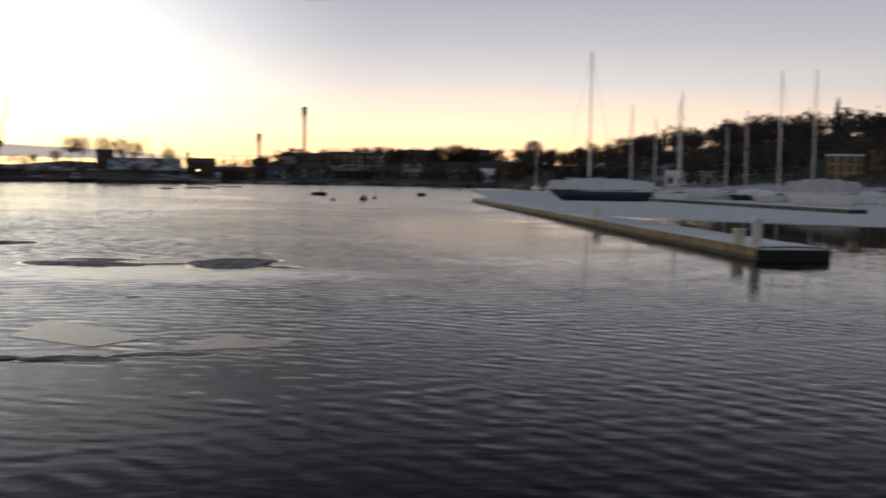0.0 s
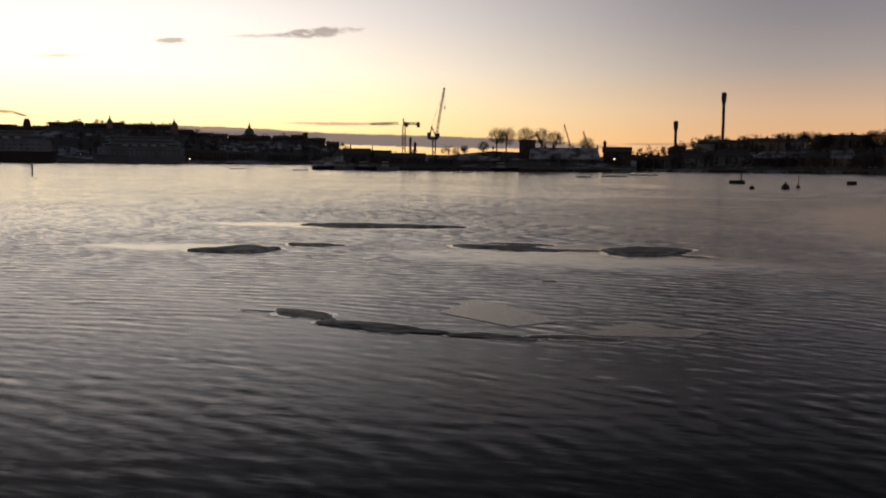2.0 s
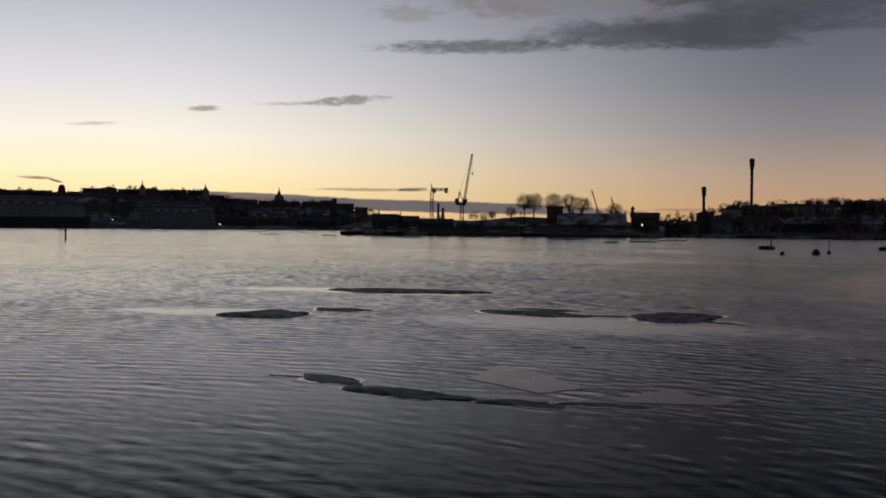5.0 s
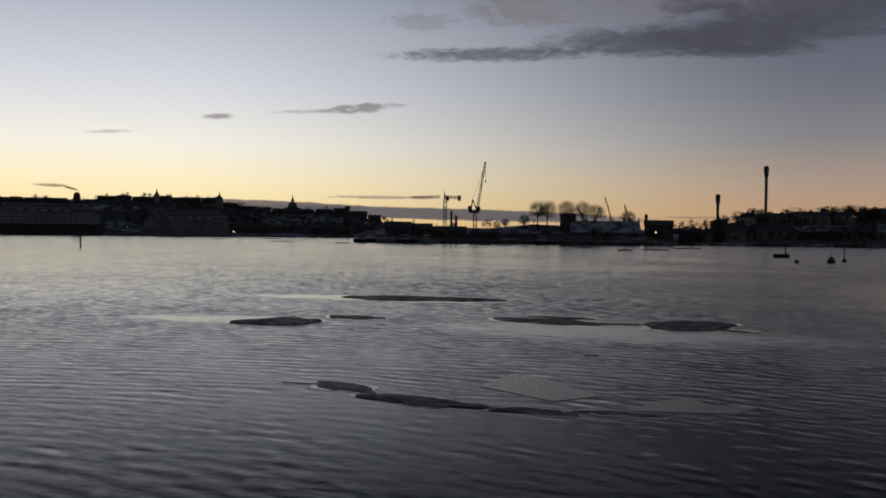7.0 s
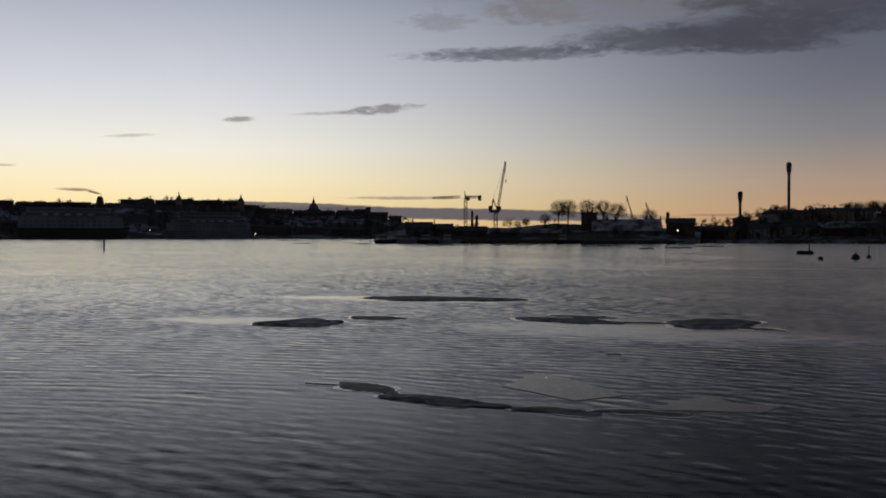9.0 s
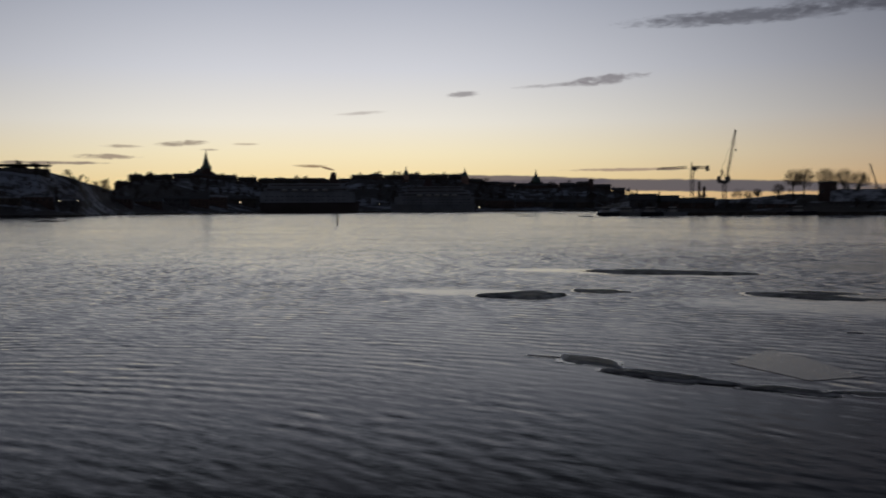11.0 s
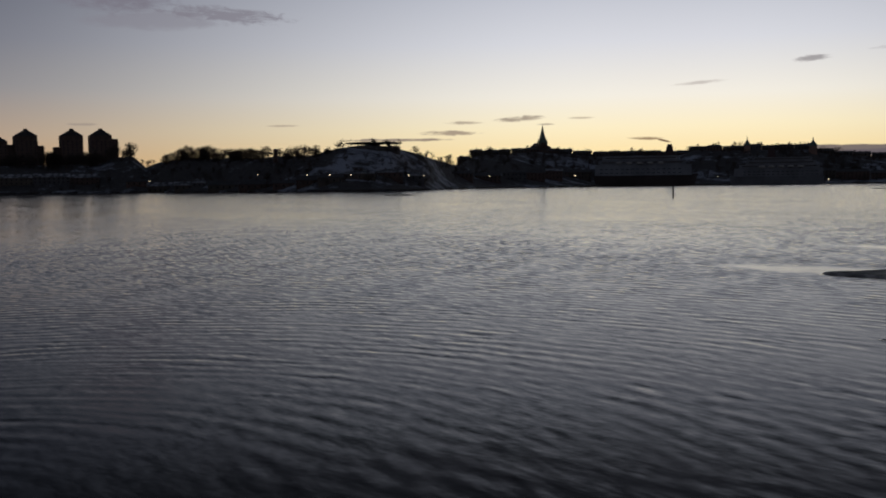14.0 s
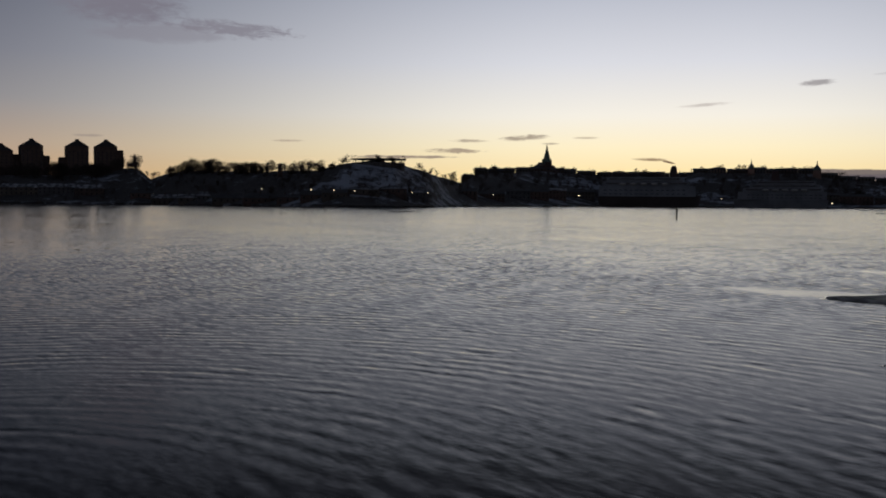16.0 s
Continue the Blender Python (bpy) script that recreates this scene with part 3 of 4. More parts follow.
BUSHY = [tree_meshes(40 + i, 12.0, 11.5, stem=0.2, dense=1.9, twig=0.0055) for i in range(3)]
for i, (az, d, top, h) in enumerate([(-8.6, 520, 1.98, 12), (-9.6, 530, 2.10, 13), (-10.4, 525, 1.95, 11), (-14.0, 430, 2.40, 9), (-6.3, 560, 1.8, 9), (-20.6, 380, 2.75, 10), (-25.1, 400, 3.45, 11), (-26.6, 400, 3.4, 10),
                                     (-28.2, 400, 3.3, 9), (-32.6, 390, 3.85, 11), (-22.2, 385, 3.0, 9)]):
    s = h / 12.0
    tree("tree", polar(az, d, high(top, d) - h, i * 50) @ Matrix.Diagonal((s, s, s, 1)), BUSHY[i % 3], "broad bare tree standing out above the hillside", "hill trees")
for i, (az, top, h) in enumerate([(65.9, 1.95, 8), (65.2, 2.2, 9), (64.8, 2.42, 10), (64.1, 2.35, 10), (63.7, 2.43, 10), (63.1, 2.05, 8), (62.2, 2.2, 8), (61.8, 2.25, 8), (61.3, 2.25, 8), (60.8, 2.05, 6),
                                  (59.3, 2.02, 5), (58.6, 2.02, 4), (57.6, 2.15, 5), (72.0, 2.1, 12), (71.7, 2.05, 11), (69.9, 2.0, 11), (57.0, 2.25, 4)]):
    d = city_ridge(az) - 20
    s = h * 1.7 / 12.0
    tree("tree", polar(az, d, high(top, d) - h * 1.7, i * 40) @ Matrix.Diagonal((s, s, s, 1)), BUSHY[i % 3], "bare tree in a row along the cliff top", "cliff trees")


# ---------------------------------------------------------------- houses
PANE = Mesh().box((0, 0, 0), (1.2, 0.12, 1.6)).data("window", M["pane"])


def house(m, w, d, h, roof_h, wall, roof, label, group, name="house", hip=0.0, storeys=2, bays=4, chimneys=1):
    t = thing(name, m, label, "house", group)
    part("wall", Mesh().box((0, d / 2, h / 2 - 3), (w, d, h + 6)), wall, t)
    top = part("roof", Mesh().gable((0, d / 2, h + 0.004), w, d, roof_h, 0.4, hip), roof, t)
    for i in range(chimneys):
        part("chimney", Mesh().box(((i + 0.5) / chimneys * w * 0.7 - w * 0.3, d / 2, h + roof_h * 0.75), (1.0, 0.8, roof_h * 0.8 + 1.2)), M["brick"], top)
    for s in range(storeys):
        for b in range(bays):
            p = part("window", PANE, None, t)
            p.location = ((b + 0.5) / bays * w - w / 2, -0.03, h * (s + 0.55) / storeys)
    return t


WALLS = ["ochre", "rose", "pale", "brick"]
# walls for the far town, dark in colour so it stands as a silhouette
BACKLIT_WALLS = ["brick", "dimplaster", "brick", "slate"]


def row(az0, az1, dist, ground, top, depth, roofs, label, group, seed, wide=(12, 20), storeys=3, walls=WALLS, gables=False):
    """A row of town houses whose ridges follow the given elevations."""
    r = random.Random(seed)
    az = az0
    while az < az1:
        d = dist(az) if callable(dist) else dist
        w = r.uniform(*wide)
        span = math.degrees(w / d)
        mid = az + span / 2
        zt = high(top(mid)[0] + r.uniform(-0.05, 0.05), d)
        zb = ground(mid, d)
        rh = r.uniform(2.2, 4.0)
        h = max(zt - zb - rh, 4.0)
        wall = r.choice(walls)
        end_on = gables and r.random() < 0.35
        m = polar(mid, d, zb, r.uniform(-5, 5)) @ (pose(-w / 2, 0, 0) @ pose(0, 0, 0, 0, 0, 90) @ pose(w * 0.2, -w, 0) if end_on else Matrix())
        house(m, w * 1.0, depth, h, rh, M[wall], M[r.choice(roofs)], label, group, hip=0.0 if gables else r.choice([0, 0, 3.0]), storeys=storeys, bays=max(3, int(w / 4)), chimneys=r.choice([1, 2]))
        az += span * r.choice([0.98, 1.0, 1.06])


SKY_R = table([(-12, 1.4), (-9, 1.3), (-6, 1.5), (-4.8, 1.55), (-2, 1.58), (0, 1.4), (1.25, 1.28), (1.6, 0.9), (5, 0.8)])
row(-11.5, 1.3, 600, ground_east, SKY_R, 10, ["roof", "roof", "oldsnow"], "old plastered town house above the far shore", "shore town", 11, (9, 22), 3, WALLS, True)
LOW_R = table([(-14, 0.55), (-9, 0.75), (-6, 0.8), (-2, 0.7), (1.4, 0.75), (5, 0.5)])
row(-13.0, 4.6, 510, ground_east, LOW_R, 8, ["roof", "roof", "roof", "oldsnow"], "low waterside house with a snowy roof", "waterside houses", 12, (9, 22), 2)
SKY_C = table([(20.7, 1.0), (21.7, 1.4), (22.7, 1.55), (23.0, 1.64), (24, 1.52), (25.2, 1.5), (26.5, 1.38), (27.8, 1.3), (28.4, 1.55), (29.4, 1.75), (30, 2.05), (31.3, 2.03), (33, 2.08), (36.4, 2.08), (36.6, 1.8),
               (41.7, 1.88), (43.6, 1.95), (46, 2.05), (46.9, 1.95), (48.5, 2.05), (49.2, 1.65)])
row(20.8, 49.2, lambda a: city_ridge(a) - 30, ground_city, SKY_C, 14, ["roof", "roof", "roof"], "tall stone-town house on the far heights, dark against the sunset", "city heights", 13, (16, 30), 4, BACKLIT_WALLS)
LOW_C = table([(20, 0.4), (26, 0.6), (30, 0.7), (42, 0.9), (45, 0.9), (49, 0.7), (55, 0.3), (80, 0.3)])
row(22.5, 29.0, 1330, ground_city, LOW_C, 14, ["roof", "roof", "roof"], "quayside warehouse under the far heights", "quay warehouses", 14, (22, 40), 2, BACKLIT_WALLS)
row(41.9, 49.0, lambda a: table(CITY)(a)[0] + 60, ground_city, LOW_C, 14, ["roof", "roof", "oldsnow"], "quayside warehouse under the far heights", "quay warehouses", 15, (18, 34), 2, BACKLIT_WALLS)
row(51.5, 68.0, lambda a: table(CITY)(a)[0] + 25, ground_city, table([(50, 0.25), (58, 0.3), (68, 0.35)]), 9, ["roof", "roof", "oldsnow"], "low shed at the foot of the cliff", "cliff sheds", 16, (10, 26), 1, BACKLIT_WALLS)
row(69.5, 78.0, lambda a: table(CITY)(a)[0] + 40, ground_city, table([(69, 0.75), (71.3, 0.95), (78, 0.9)]), 12, ["roof", "roof", "oldsnow"], "low quayside building with a snowy roof", "cliff sheds", 17, (18, 34), 2, BACKLIT_WALLS)


def tower_block(az, d, base, top, w, turn, wing, share, label):
    """A block under a shallow gable, with a lower wing at one side (wing: -1 left, 1 right) of the given share of its height."""
    z0, z1 = high(base, d), high(top, d)
    t = thing("tower_block", polar(az, d, z0, turn), label, "tower block", "tower blocks on the heights")
    h = z1 - z0
    rh = w * 0.30
    eaves = h - rh
    part("wall", Mesh().box((0, 9, eaves / 2 - 5), (w, 18, eaves + 10)), M["brick"], t)
    g = Mesh().add([(-w / 2 - 0.3, -0.3, eaves), (w / 2 + 0.3, -0.3, eaves), (w * 0.06, -0.3, h - 0.5), (-w * 0.06, -0.3, h - 0.5),
                    (-w / 2 - 0.3, 18.3, eaves), (w / 2 + 0.3, 18.3, eaves), (w * 0.06, 18.3, h - 0.5), (-w * 0.06, 18.3, h - 0.5)],
                   [(0, 1, 2, 3), (7, 6, 5, 4), (1, 5, 6, 2), (3, 2, 6, 7), (4, 0, 3, 7), (0, 4, 5, 1)])
    top_part = part("roof", g, M["roof"], t)
    part("lift_house", Mesh().box((w * 0.02, 8, h), (w * 0.16, 5, 2.2)), M["brick"], top_part)
    wh = eaves * share
    ww = w * 0.30
    wp = part("wing", Mesh().box((wing * (w / 2 + ww / 2), 10, wh / 2 - 5), (ww, 14, wh + 10)), M["brick"], t)
    part("wing_roof", Mesh().box((wing * (w / 2 + ww / 2), 10, wh + 0.3), (ww + 0.4, 14.4, 0.6), 0, 0.9), M["roof"], wp)
    for i in range(int(eaves / 3.1) - 1):
        for b in range(5):
            p = part("window", PANE, None, t)
            p.location = ((b + 0.5) / 5 * w - w / 2, -0.03, 2.0 + i * 3.1)
        z = 1.2 + i * 3.1
        part("balcony", Mesh().box((wing * (w / 2 + (ww if z < wh else 0) + 0.6), 5, z), (1.2, 3.0, 1.0)), M["slate"], t)


for az, top, wing, share in ((74.6, 2.95, 1, 0.86), (73.12, 3.25, 1, 0.68), (70.83, 3.28, -1, 0.62), (69.35, 3.3, 1, 0.88)):
    tower_block(az, 1120, 1.25, top, 22.0, 8, wing, share, "dark high-rise block with a shallow gable and a lower wing")


# ---------------------------------------------------------------- landmarks
def spire_church():
    d = 1480
    z0 = ground_city(44.65, d) - 2
    top = high(3.42, d) - z0
    t = thing("church", polar(44.65, d, z0, 15), "dark stone church with one tall pointed spire", "church")
    sh = high(2.4, d) - z0
    part("nave", Mesh().box((0, 18, 5), (15, 40, 10)), M["brick"], t)
    part("nave_roof", Mesh().gable((0, 18, 10.004), 15, 40, 6, 0.5), M["roof"], t)
    part("transept", Mesh().box((0, 14, 3.5), (34, 14, 7)), M["brick"], t)
    part("transept_roof", Mesh().gable((0, 14, 7.004), 34, 14, 5, 0.5, 4), M["roof"], t)
    part("tower", Mesh().box((0, 0, sh / 2), (12, 12, sh), 0, 0.92), M["brick"], t)
    part("spire", Mesh().lathe([(7.2, 0), (6.0, 2), (3.3, (top - sh) * 0.45), (0.15, top - sh)], (0, 0, sh), 8), M["copper"], t)
    for x in (-5, 5):
        for y in (-5, 5):
            part("pinnacle", Mesh().lathe([(1.3, -3), (1.3, 1), (0.1, 6)], (x, y, sh), 6), M["copper"], t)


def dome_church():
    d = 1520
    z0 = ground_city(25.86, d) - 2
    t = thing("church", polar(25.86, d, z0), "church with a tall drum, dome and lantern", "church")
    hd = high(1.5, d) - z0
    ht = high(2.32, d) - z0
    part("nave", Mesh().box((0, 4, hd * 0.3), (34, 26, hd * 0.6)), M["brick"], t)
    part("nave_roof", Mesh().gable((0, 4, hd * 0.6 + 0.004), 34, 26, 6, 0.4, 8), M["roof"], t)
    part("drum", Mesh().lathe([(7, 0), (7, hd)], (0, 4, 0), 16), M["brick"], t)
    r = ht - hd
    part("dome", Mesh().lathe([(7.4, 0), (7.3, r * .16), (6.4, r * .31), (4.6, r * .43), (2.5, r * .5)], (0, 4, hd + 0.004), 16), M["copper"], t, flat=False)
    part("lantern", Mesh().lathe([(2.2, r * .46), (2.2, r * .62), (1.4, r * .68), (0.9, r * .76), (0.1, r)], (0, 4, hd), 8), M["copper"], t)


def turret(az, base, top, w, label):
    d = 1490
    z0, z1 = high(base, d), high(top, d)
    t = thing("turret_house", polar(az, d, z0 - 25), label, "house")
    h = z1 - z0
    part("wall", Mesh().box((0, 6, 13), (w, 12, 28)), M["rose"], t)
    part("cupola", Mesh().lathe([(w * 0.52, 0), (w * 0.42, h * 0.25), (w * 0.16, h * 0.5), (w * 0.1, h * 0.6), (0.1, h)], (0, 6, 27.004), 8), M["copper"], t)


def chimney_stack(az, d, base, top, r):
    z0, z1 = high(base, d), high(top, d)
    t = thing("chimney_stack", polar(az, d, z0), "short dark chimney rising from the ridge", "chimney")
    part("shaft", Mesh().lathe([(r, -4), (r * 0.85, z1 - z0 - 1), (r * 1.1, z1 - z0 - 0.8), (r * 1.1, z1 - z0)], (0, 0, 0), 10), M["brick"], t)
    part("cap", Mesh().lathe([(r * 0.8, 0.004), (r * 0.5, 0.7)], (0, 0, z1 - z0), 10), M["roof"], t)


spire_church()
dome_church()
turret(33.35, 1.95, 2.48, 9, "dark house with a slim pointed turret")
turret(29.95, 1.85, 2.36, 11, "dark house with a bulbous corner cupola")
turret(48.45, 1.75, 2.16, 9, "dark corner house with a small cupola")
chimney_stack(22.72, 1500, 1.2, 1.68, 4)
chimney_stack(59.95, 790, 1.7, 2.16, 2.0)


def ride_tower(az, d, top, r, label):
    h = high(top, d)
    t = thing("drop_tower", polar(az, d, 0), label, "tower")
    part("mast", Mesh().lathe([(r, -2), (r, h - 6)], (0, 0, 0), 12), M["steel"], t)
    part("head", Mesh().lathe([(r * 1.05, h - 10), (r * 1.6, h - 7), (r * 1.8, h - 1.5), (r * 1.2, h)], (0, 0, 0), 12), M["steel"], t, "wider ring at the top")
    part("base", Mesh().lathe([(r * 2.2, -2), (r * 2.0, 6)], (0, 0, 0), 12), M["concrete"], t)


ride_tower(-0.86, 900, 4.05, 1.25, "tall slender amusement drop tower with a ring head")
ride_tower(1.69, 980, 2.50, 1.3, "shorter slender amusement drop tower with a ring head")


def lattice(w, p, q, a, b, r, n):
    """A lattice beam of four chords with braces."""
    p, q = Vector(p), Vector(q)
    ax = (q - p).normalized()
    u = ax.cross(Vector((0, 1, 0))).normalized()
    s = ax.cross(u)
    cs = [(u + s), (u - s), (-u - s), (-u + s)]
    for c in cs:
        w.rod(p + c * a, q + c * b, r, r, 4)
    for i in range(n):
        f, g = i / n, (i + 1) / n
        for j in range(4):
            w.rod(p.lerp(q, f) + cs[j] * (a + (b - a) * f), p.lerp(q, g) + cs[(j + 1) % 4] * (a + (b - a) * g), r * 0.6, r * 0.6, 3)
    return w


def luffing_crane(az, d, base, cab, tip_az, tip, label, s=1.0):
    z0 = high(base, d)
    hc, ht = high(cab, d) - z0, high(tip, d) - z0
    dx = -math.tan(radians(tip_az - az)) * d
    t = thing("luffing_crane", polar(az, d, z0), label, "crane", "dockyard cranes")
    part("tower", lattice(Mesh(), (0, 0, -8), (0, 0, hc), 0.8 * s, 0.8 * s, 0.28 * s, 6), M["steel"], t)
    sd = part("slewing_deck", Mesh().box((-0.5 * s, 0, hc), (5 * s, 3 * s, 1.2 * s)), M["steel"], t)
    part("cab", Mesh().box((1.6 * s, -0.8, hc + 1.5 * s), (2.2 * s, 2 * s, 2.0 * s), 0, 0.85), M["steel"], sd)
    part("counterweight", Mesh().box((-2.6 * s, 0, hc + 1.6 * s), (1.6 * s, 2.4 * s, 2.2 * s)), M["concrete"], sd)
    part("a_frame", Mesh().rod((-2 * s, 0, hc), (-1.2 * s, 0, hc + 6 * s), 0.3 * s).rod((1 * s, 0, hc), (-1.2 * s, 0, hc + 6 * s), 0.25 * s), M["steel"], t)
    part("boom", lattice(Mesh(), (1.0 * s, 0, hc + 1), (dx, 0, ht), 0.5 * s, 0.32 * s, 0.2 * s, 14), M["steel"], t)
    part("stay_cable", Mesh().rod((-1.2 * s, 0, hc + 6 * s), (dx * 0.9, 0, ht * 0.92 + hc * 0.08), 0.07, 0.07, 4), M["steel"], t)
    part("hook_cable", Mesh().rod((dx, 0, ht), (dx + 0.2, 0, ht - 9), 0.06, 0.06, 4).box((dx + 0.2, 0, ht - 9.5), (0.6, 0.6, 1.2)), M["steel"], t)


def tower_crane(az, d, base, top, label):
    z0 = high(base, d)
    h = high(top, d) - z0
    t = thing("tower_crane", polar(az, d, z0), label, "crane", "dockyard cranes")
    hj = h * 0.78
    part("tower", lattice(Mesh(), (0, 0, -6), (0, 0, hj), 0.75, 0.75, 0.25, 8), M["steel"], t)
    part("cab", Mesh().box((1.2, -0.6, hj + 0.3), (1.8, 1.8, 2.0), 0, 0.85), M["steel"], t)
    part("jib", lattice(Mesh(), (-3, 0, hj + 1.2), (-17, 12, hj + 1.2), 0.5, 0.4, 0.16, 10), M["steel"], t)
    part("counter_jib", lattice(Mesh(), (0, 0, hj + 1.2), (7.4, 0, hj + 1.0), 0.5, 0.5, 0.22, 4), M["steel"], t)
    part("counterweight", Mesh().box((7.2, 0, hj + 0.6), (1.6, 1.8, 2.6)), M["concrete"], t)
    part("tower_head", Mesh().rod((0, 0, hj), (-0.4, 0, h), 0.5, 0.15, 5), M["steel"], t)


luffing_crane(15.36, 480, 0.5, 1.45, 14.79, 4.33, "tall dark luffing crane with its boom raised steeply", 1.0)
luffing_crane(7.55, 500, 0.4, 0.8, 7.92, 2.32, "smaller dark crane with its boom raised", 0.6)
luffing_crane(6.62, 500, 0.4, 0.9, 6.82, 1.91, "smaller dark crane beside a bare tree", 0.7)
tower_crane(17.1, 500, 0.5, 2.62, "tower crane with short counter jib and heavy counterweight")


def shed(az, d, w, dp, el, rh, wall, roof, label, ground, turn=0):
    z0 = ground(az, d)
    h = max(high(el, d) - z0 - rh, 1.5)
    house(polar(az, d, z0, turn), w, dp, h, rh, M[wall], M[roof], label, "dockyard sheds", "shed", 0, 1, max(2, int(w / 5)), 0)


# the island: hall, sheds, engine house, moored hulls
shed(7.9, 460, 31, 22, 0.80, 5.6, "slate", "oldsnow", "long dockyard hall with a snow-covered roof", ground_isle)
shed(10.0, 470, 7.5, 8, 1.42, 0.8, "brick", "roof", "tall dark engine house with a flat roof", ground_isle)
shed(4.9, 470, 13, 10, 1.05, 2.5, "brick", "roof", "dark gabled dockyard building", ground_isle)
shed(12.6, 455, 16, 8, 0.45, 2.0, "brick", "oldsnow", "low shed with snow on its roof", ground_isle)
shed(14.8, 452, 14, 8, 0.5, 2.0, "slate", "oldsnow", "low shed with snow on its roof", ground_isle)
shed(17.0, 455, 18, 9, 0.6, 2.5, "brick", "roof", "dark low workshop near the water", ground_isle)
shed(18.6, 455, 12, 9, 0.75, 3.0, "brick", "roof", "dark gabled workshop with a dark roof", ground_isle)
shed(19.8, 450, 12, 9, 0.85, 3.0, "slate", "roof", "grey gabled workshop with dark roof", ground_isle)
chimney_stack(16.72, 470, 0.6, 1.42, 0.6)
chimney_stack(16.45, 470, 0.6, 1.15, 0.7)
chimney_stack(5.6, 470, 0.6, 1.3, 0.8)
FIR = Mesh()
for i in range(7):
    FIR.lathe([(0.05, 0.0), (1.9 - i * 0.24, 0.05), (0.05, 1.9)], (rnd.uniform(-.1, .1), rnd.uniform(-.1, .1), 1.0 + i * 1.15), 9)
FIR_ME = FIR.data("foliage", M["fir"])
STEM_ME = Mesh().rod((0, 0, -2), (0, 0, 3), 0.25, 0.2, 6).data("trunk", M["bark"])
for az, d, top, h in [(20.15, 455, 1.12, 8), (18.9, 455, 1.02, 6), (8.95, 470, 1.3, 8), (8.5, 470, 1.35, 9), (6.0, 470, 1.2, 8), (-30.4, 390, 4.82, 16), (-27.8, 400, 3.5, 11), (-14.9, 430, 1.9, 9), (1.0, 520, 1.0, 8)]:
    s = h / 9.9
    t = thing("conifer", polar(az, d, high(top, d) - h) @ Matrix.Diagonal((s, s, s, 1)), "dark pointed conifer among bare trees", "tree", "conifers")
    part("trunk", STEM_ME, None, t)
    part("foliage", FIR_ME, None, t)


def pavilion():
    """The round viewing terrace on the hill."""
    d = 770
    z0 = high(2.3, d)
    t = thing("terrace_pavilion", polar(54.35, d + 20, z0), "round open terrace with a thin roof on posts", "pavilion")
    part("floor_slab", Mesh().lathe([(21, -6), (21, 0.5)], (0, 0, 0), 32), M["concrete"], t)
    part("roof", Mesh().lathe([(17, 3.1), (22.5, 3.2), (22.5, 3.6), (8, 4.1), (1, 4.2)], (0, 0, 0), 32), M["roof"], t)
    part("hall", Mesh().lathe([(3, 0.5), (3, 3.2)], (2, 2, 0), 16), M["rose"], t)
    for i in range(14):
        a = i * math.tau / 14
        part("post", Mesh().rod((20 * math.cos(a), 20 * math.sin(a), 0.4), (20 * math.cos(a), 20 * math.sin(a), 3.3), 0.25, 0.25, 5), M["steel"], t)
    for x in (-19, 0.0, 19):
        part("flagpole", Mesh().rod((x, 0, 3.4), (x, 0, 6.6), 0.14, 0.08, 5).box((x + 0.7, 0, 6.2), (1.3, 0.15, 0.6)), M["steel"], t)


pavilion()


# ---------------------------------------------------------------- ships
def hull(w, L, B, z0, z1, rake=0.12, n=14, keel=-1.0):
    """A hull lofted from stern to bow along x."""
    pts = []
    for i in range(n + 1):
        s = i / n
        hb = B / 2 * min(1, (1 - max(0, (s - 0.55) / 0.45) ** 2.2)) * (0.82 + 0.18 * min(1, s / 0.25)) + 0.02
        sheer = z1 + (z1 - z0) * 0.14 * max(0, (s - 0.5) * 2) ** 2
        xt, xb = -L / 2 + s * L, (-L / 2 + s * L) * (1 - rake)
        pts += [(xb, 0, keel), (xb, hb * 0.72, z0), (xt, hb, sheer), (xt, 0, sheer + 0.02), (xt, -hb, sheer), (xb, -hb * 0.72, z0)]
    fs = [(i * 6 + j, (i + 1) * 6 + j, (i + 1) * 6 + (j + 1) % 6, i * 6 + (j + 1) % 6) for i in range(n) for j in range(6)]
    w.add(pts, fs + [(0, 1, 2, 3, 4, 5), tuple(n * 6 + j for j in range(5, -1, -1))])
    return w


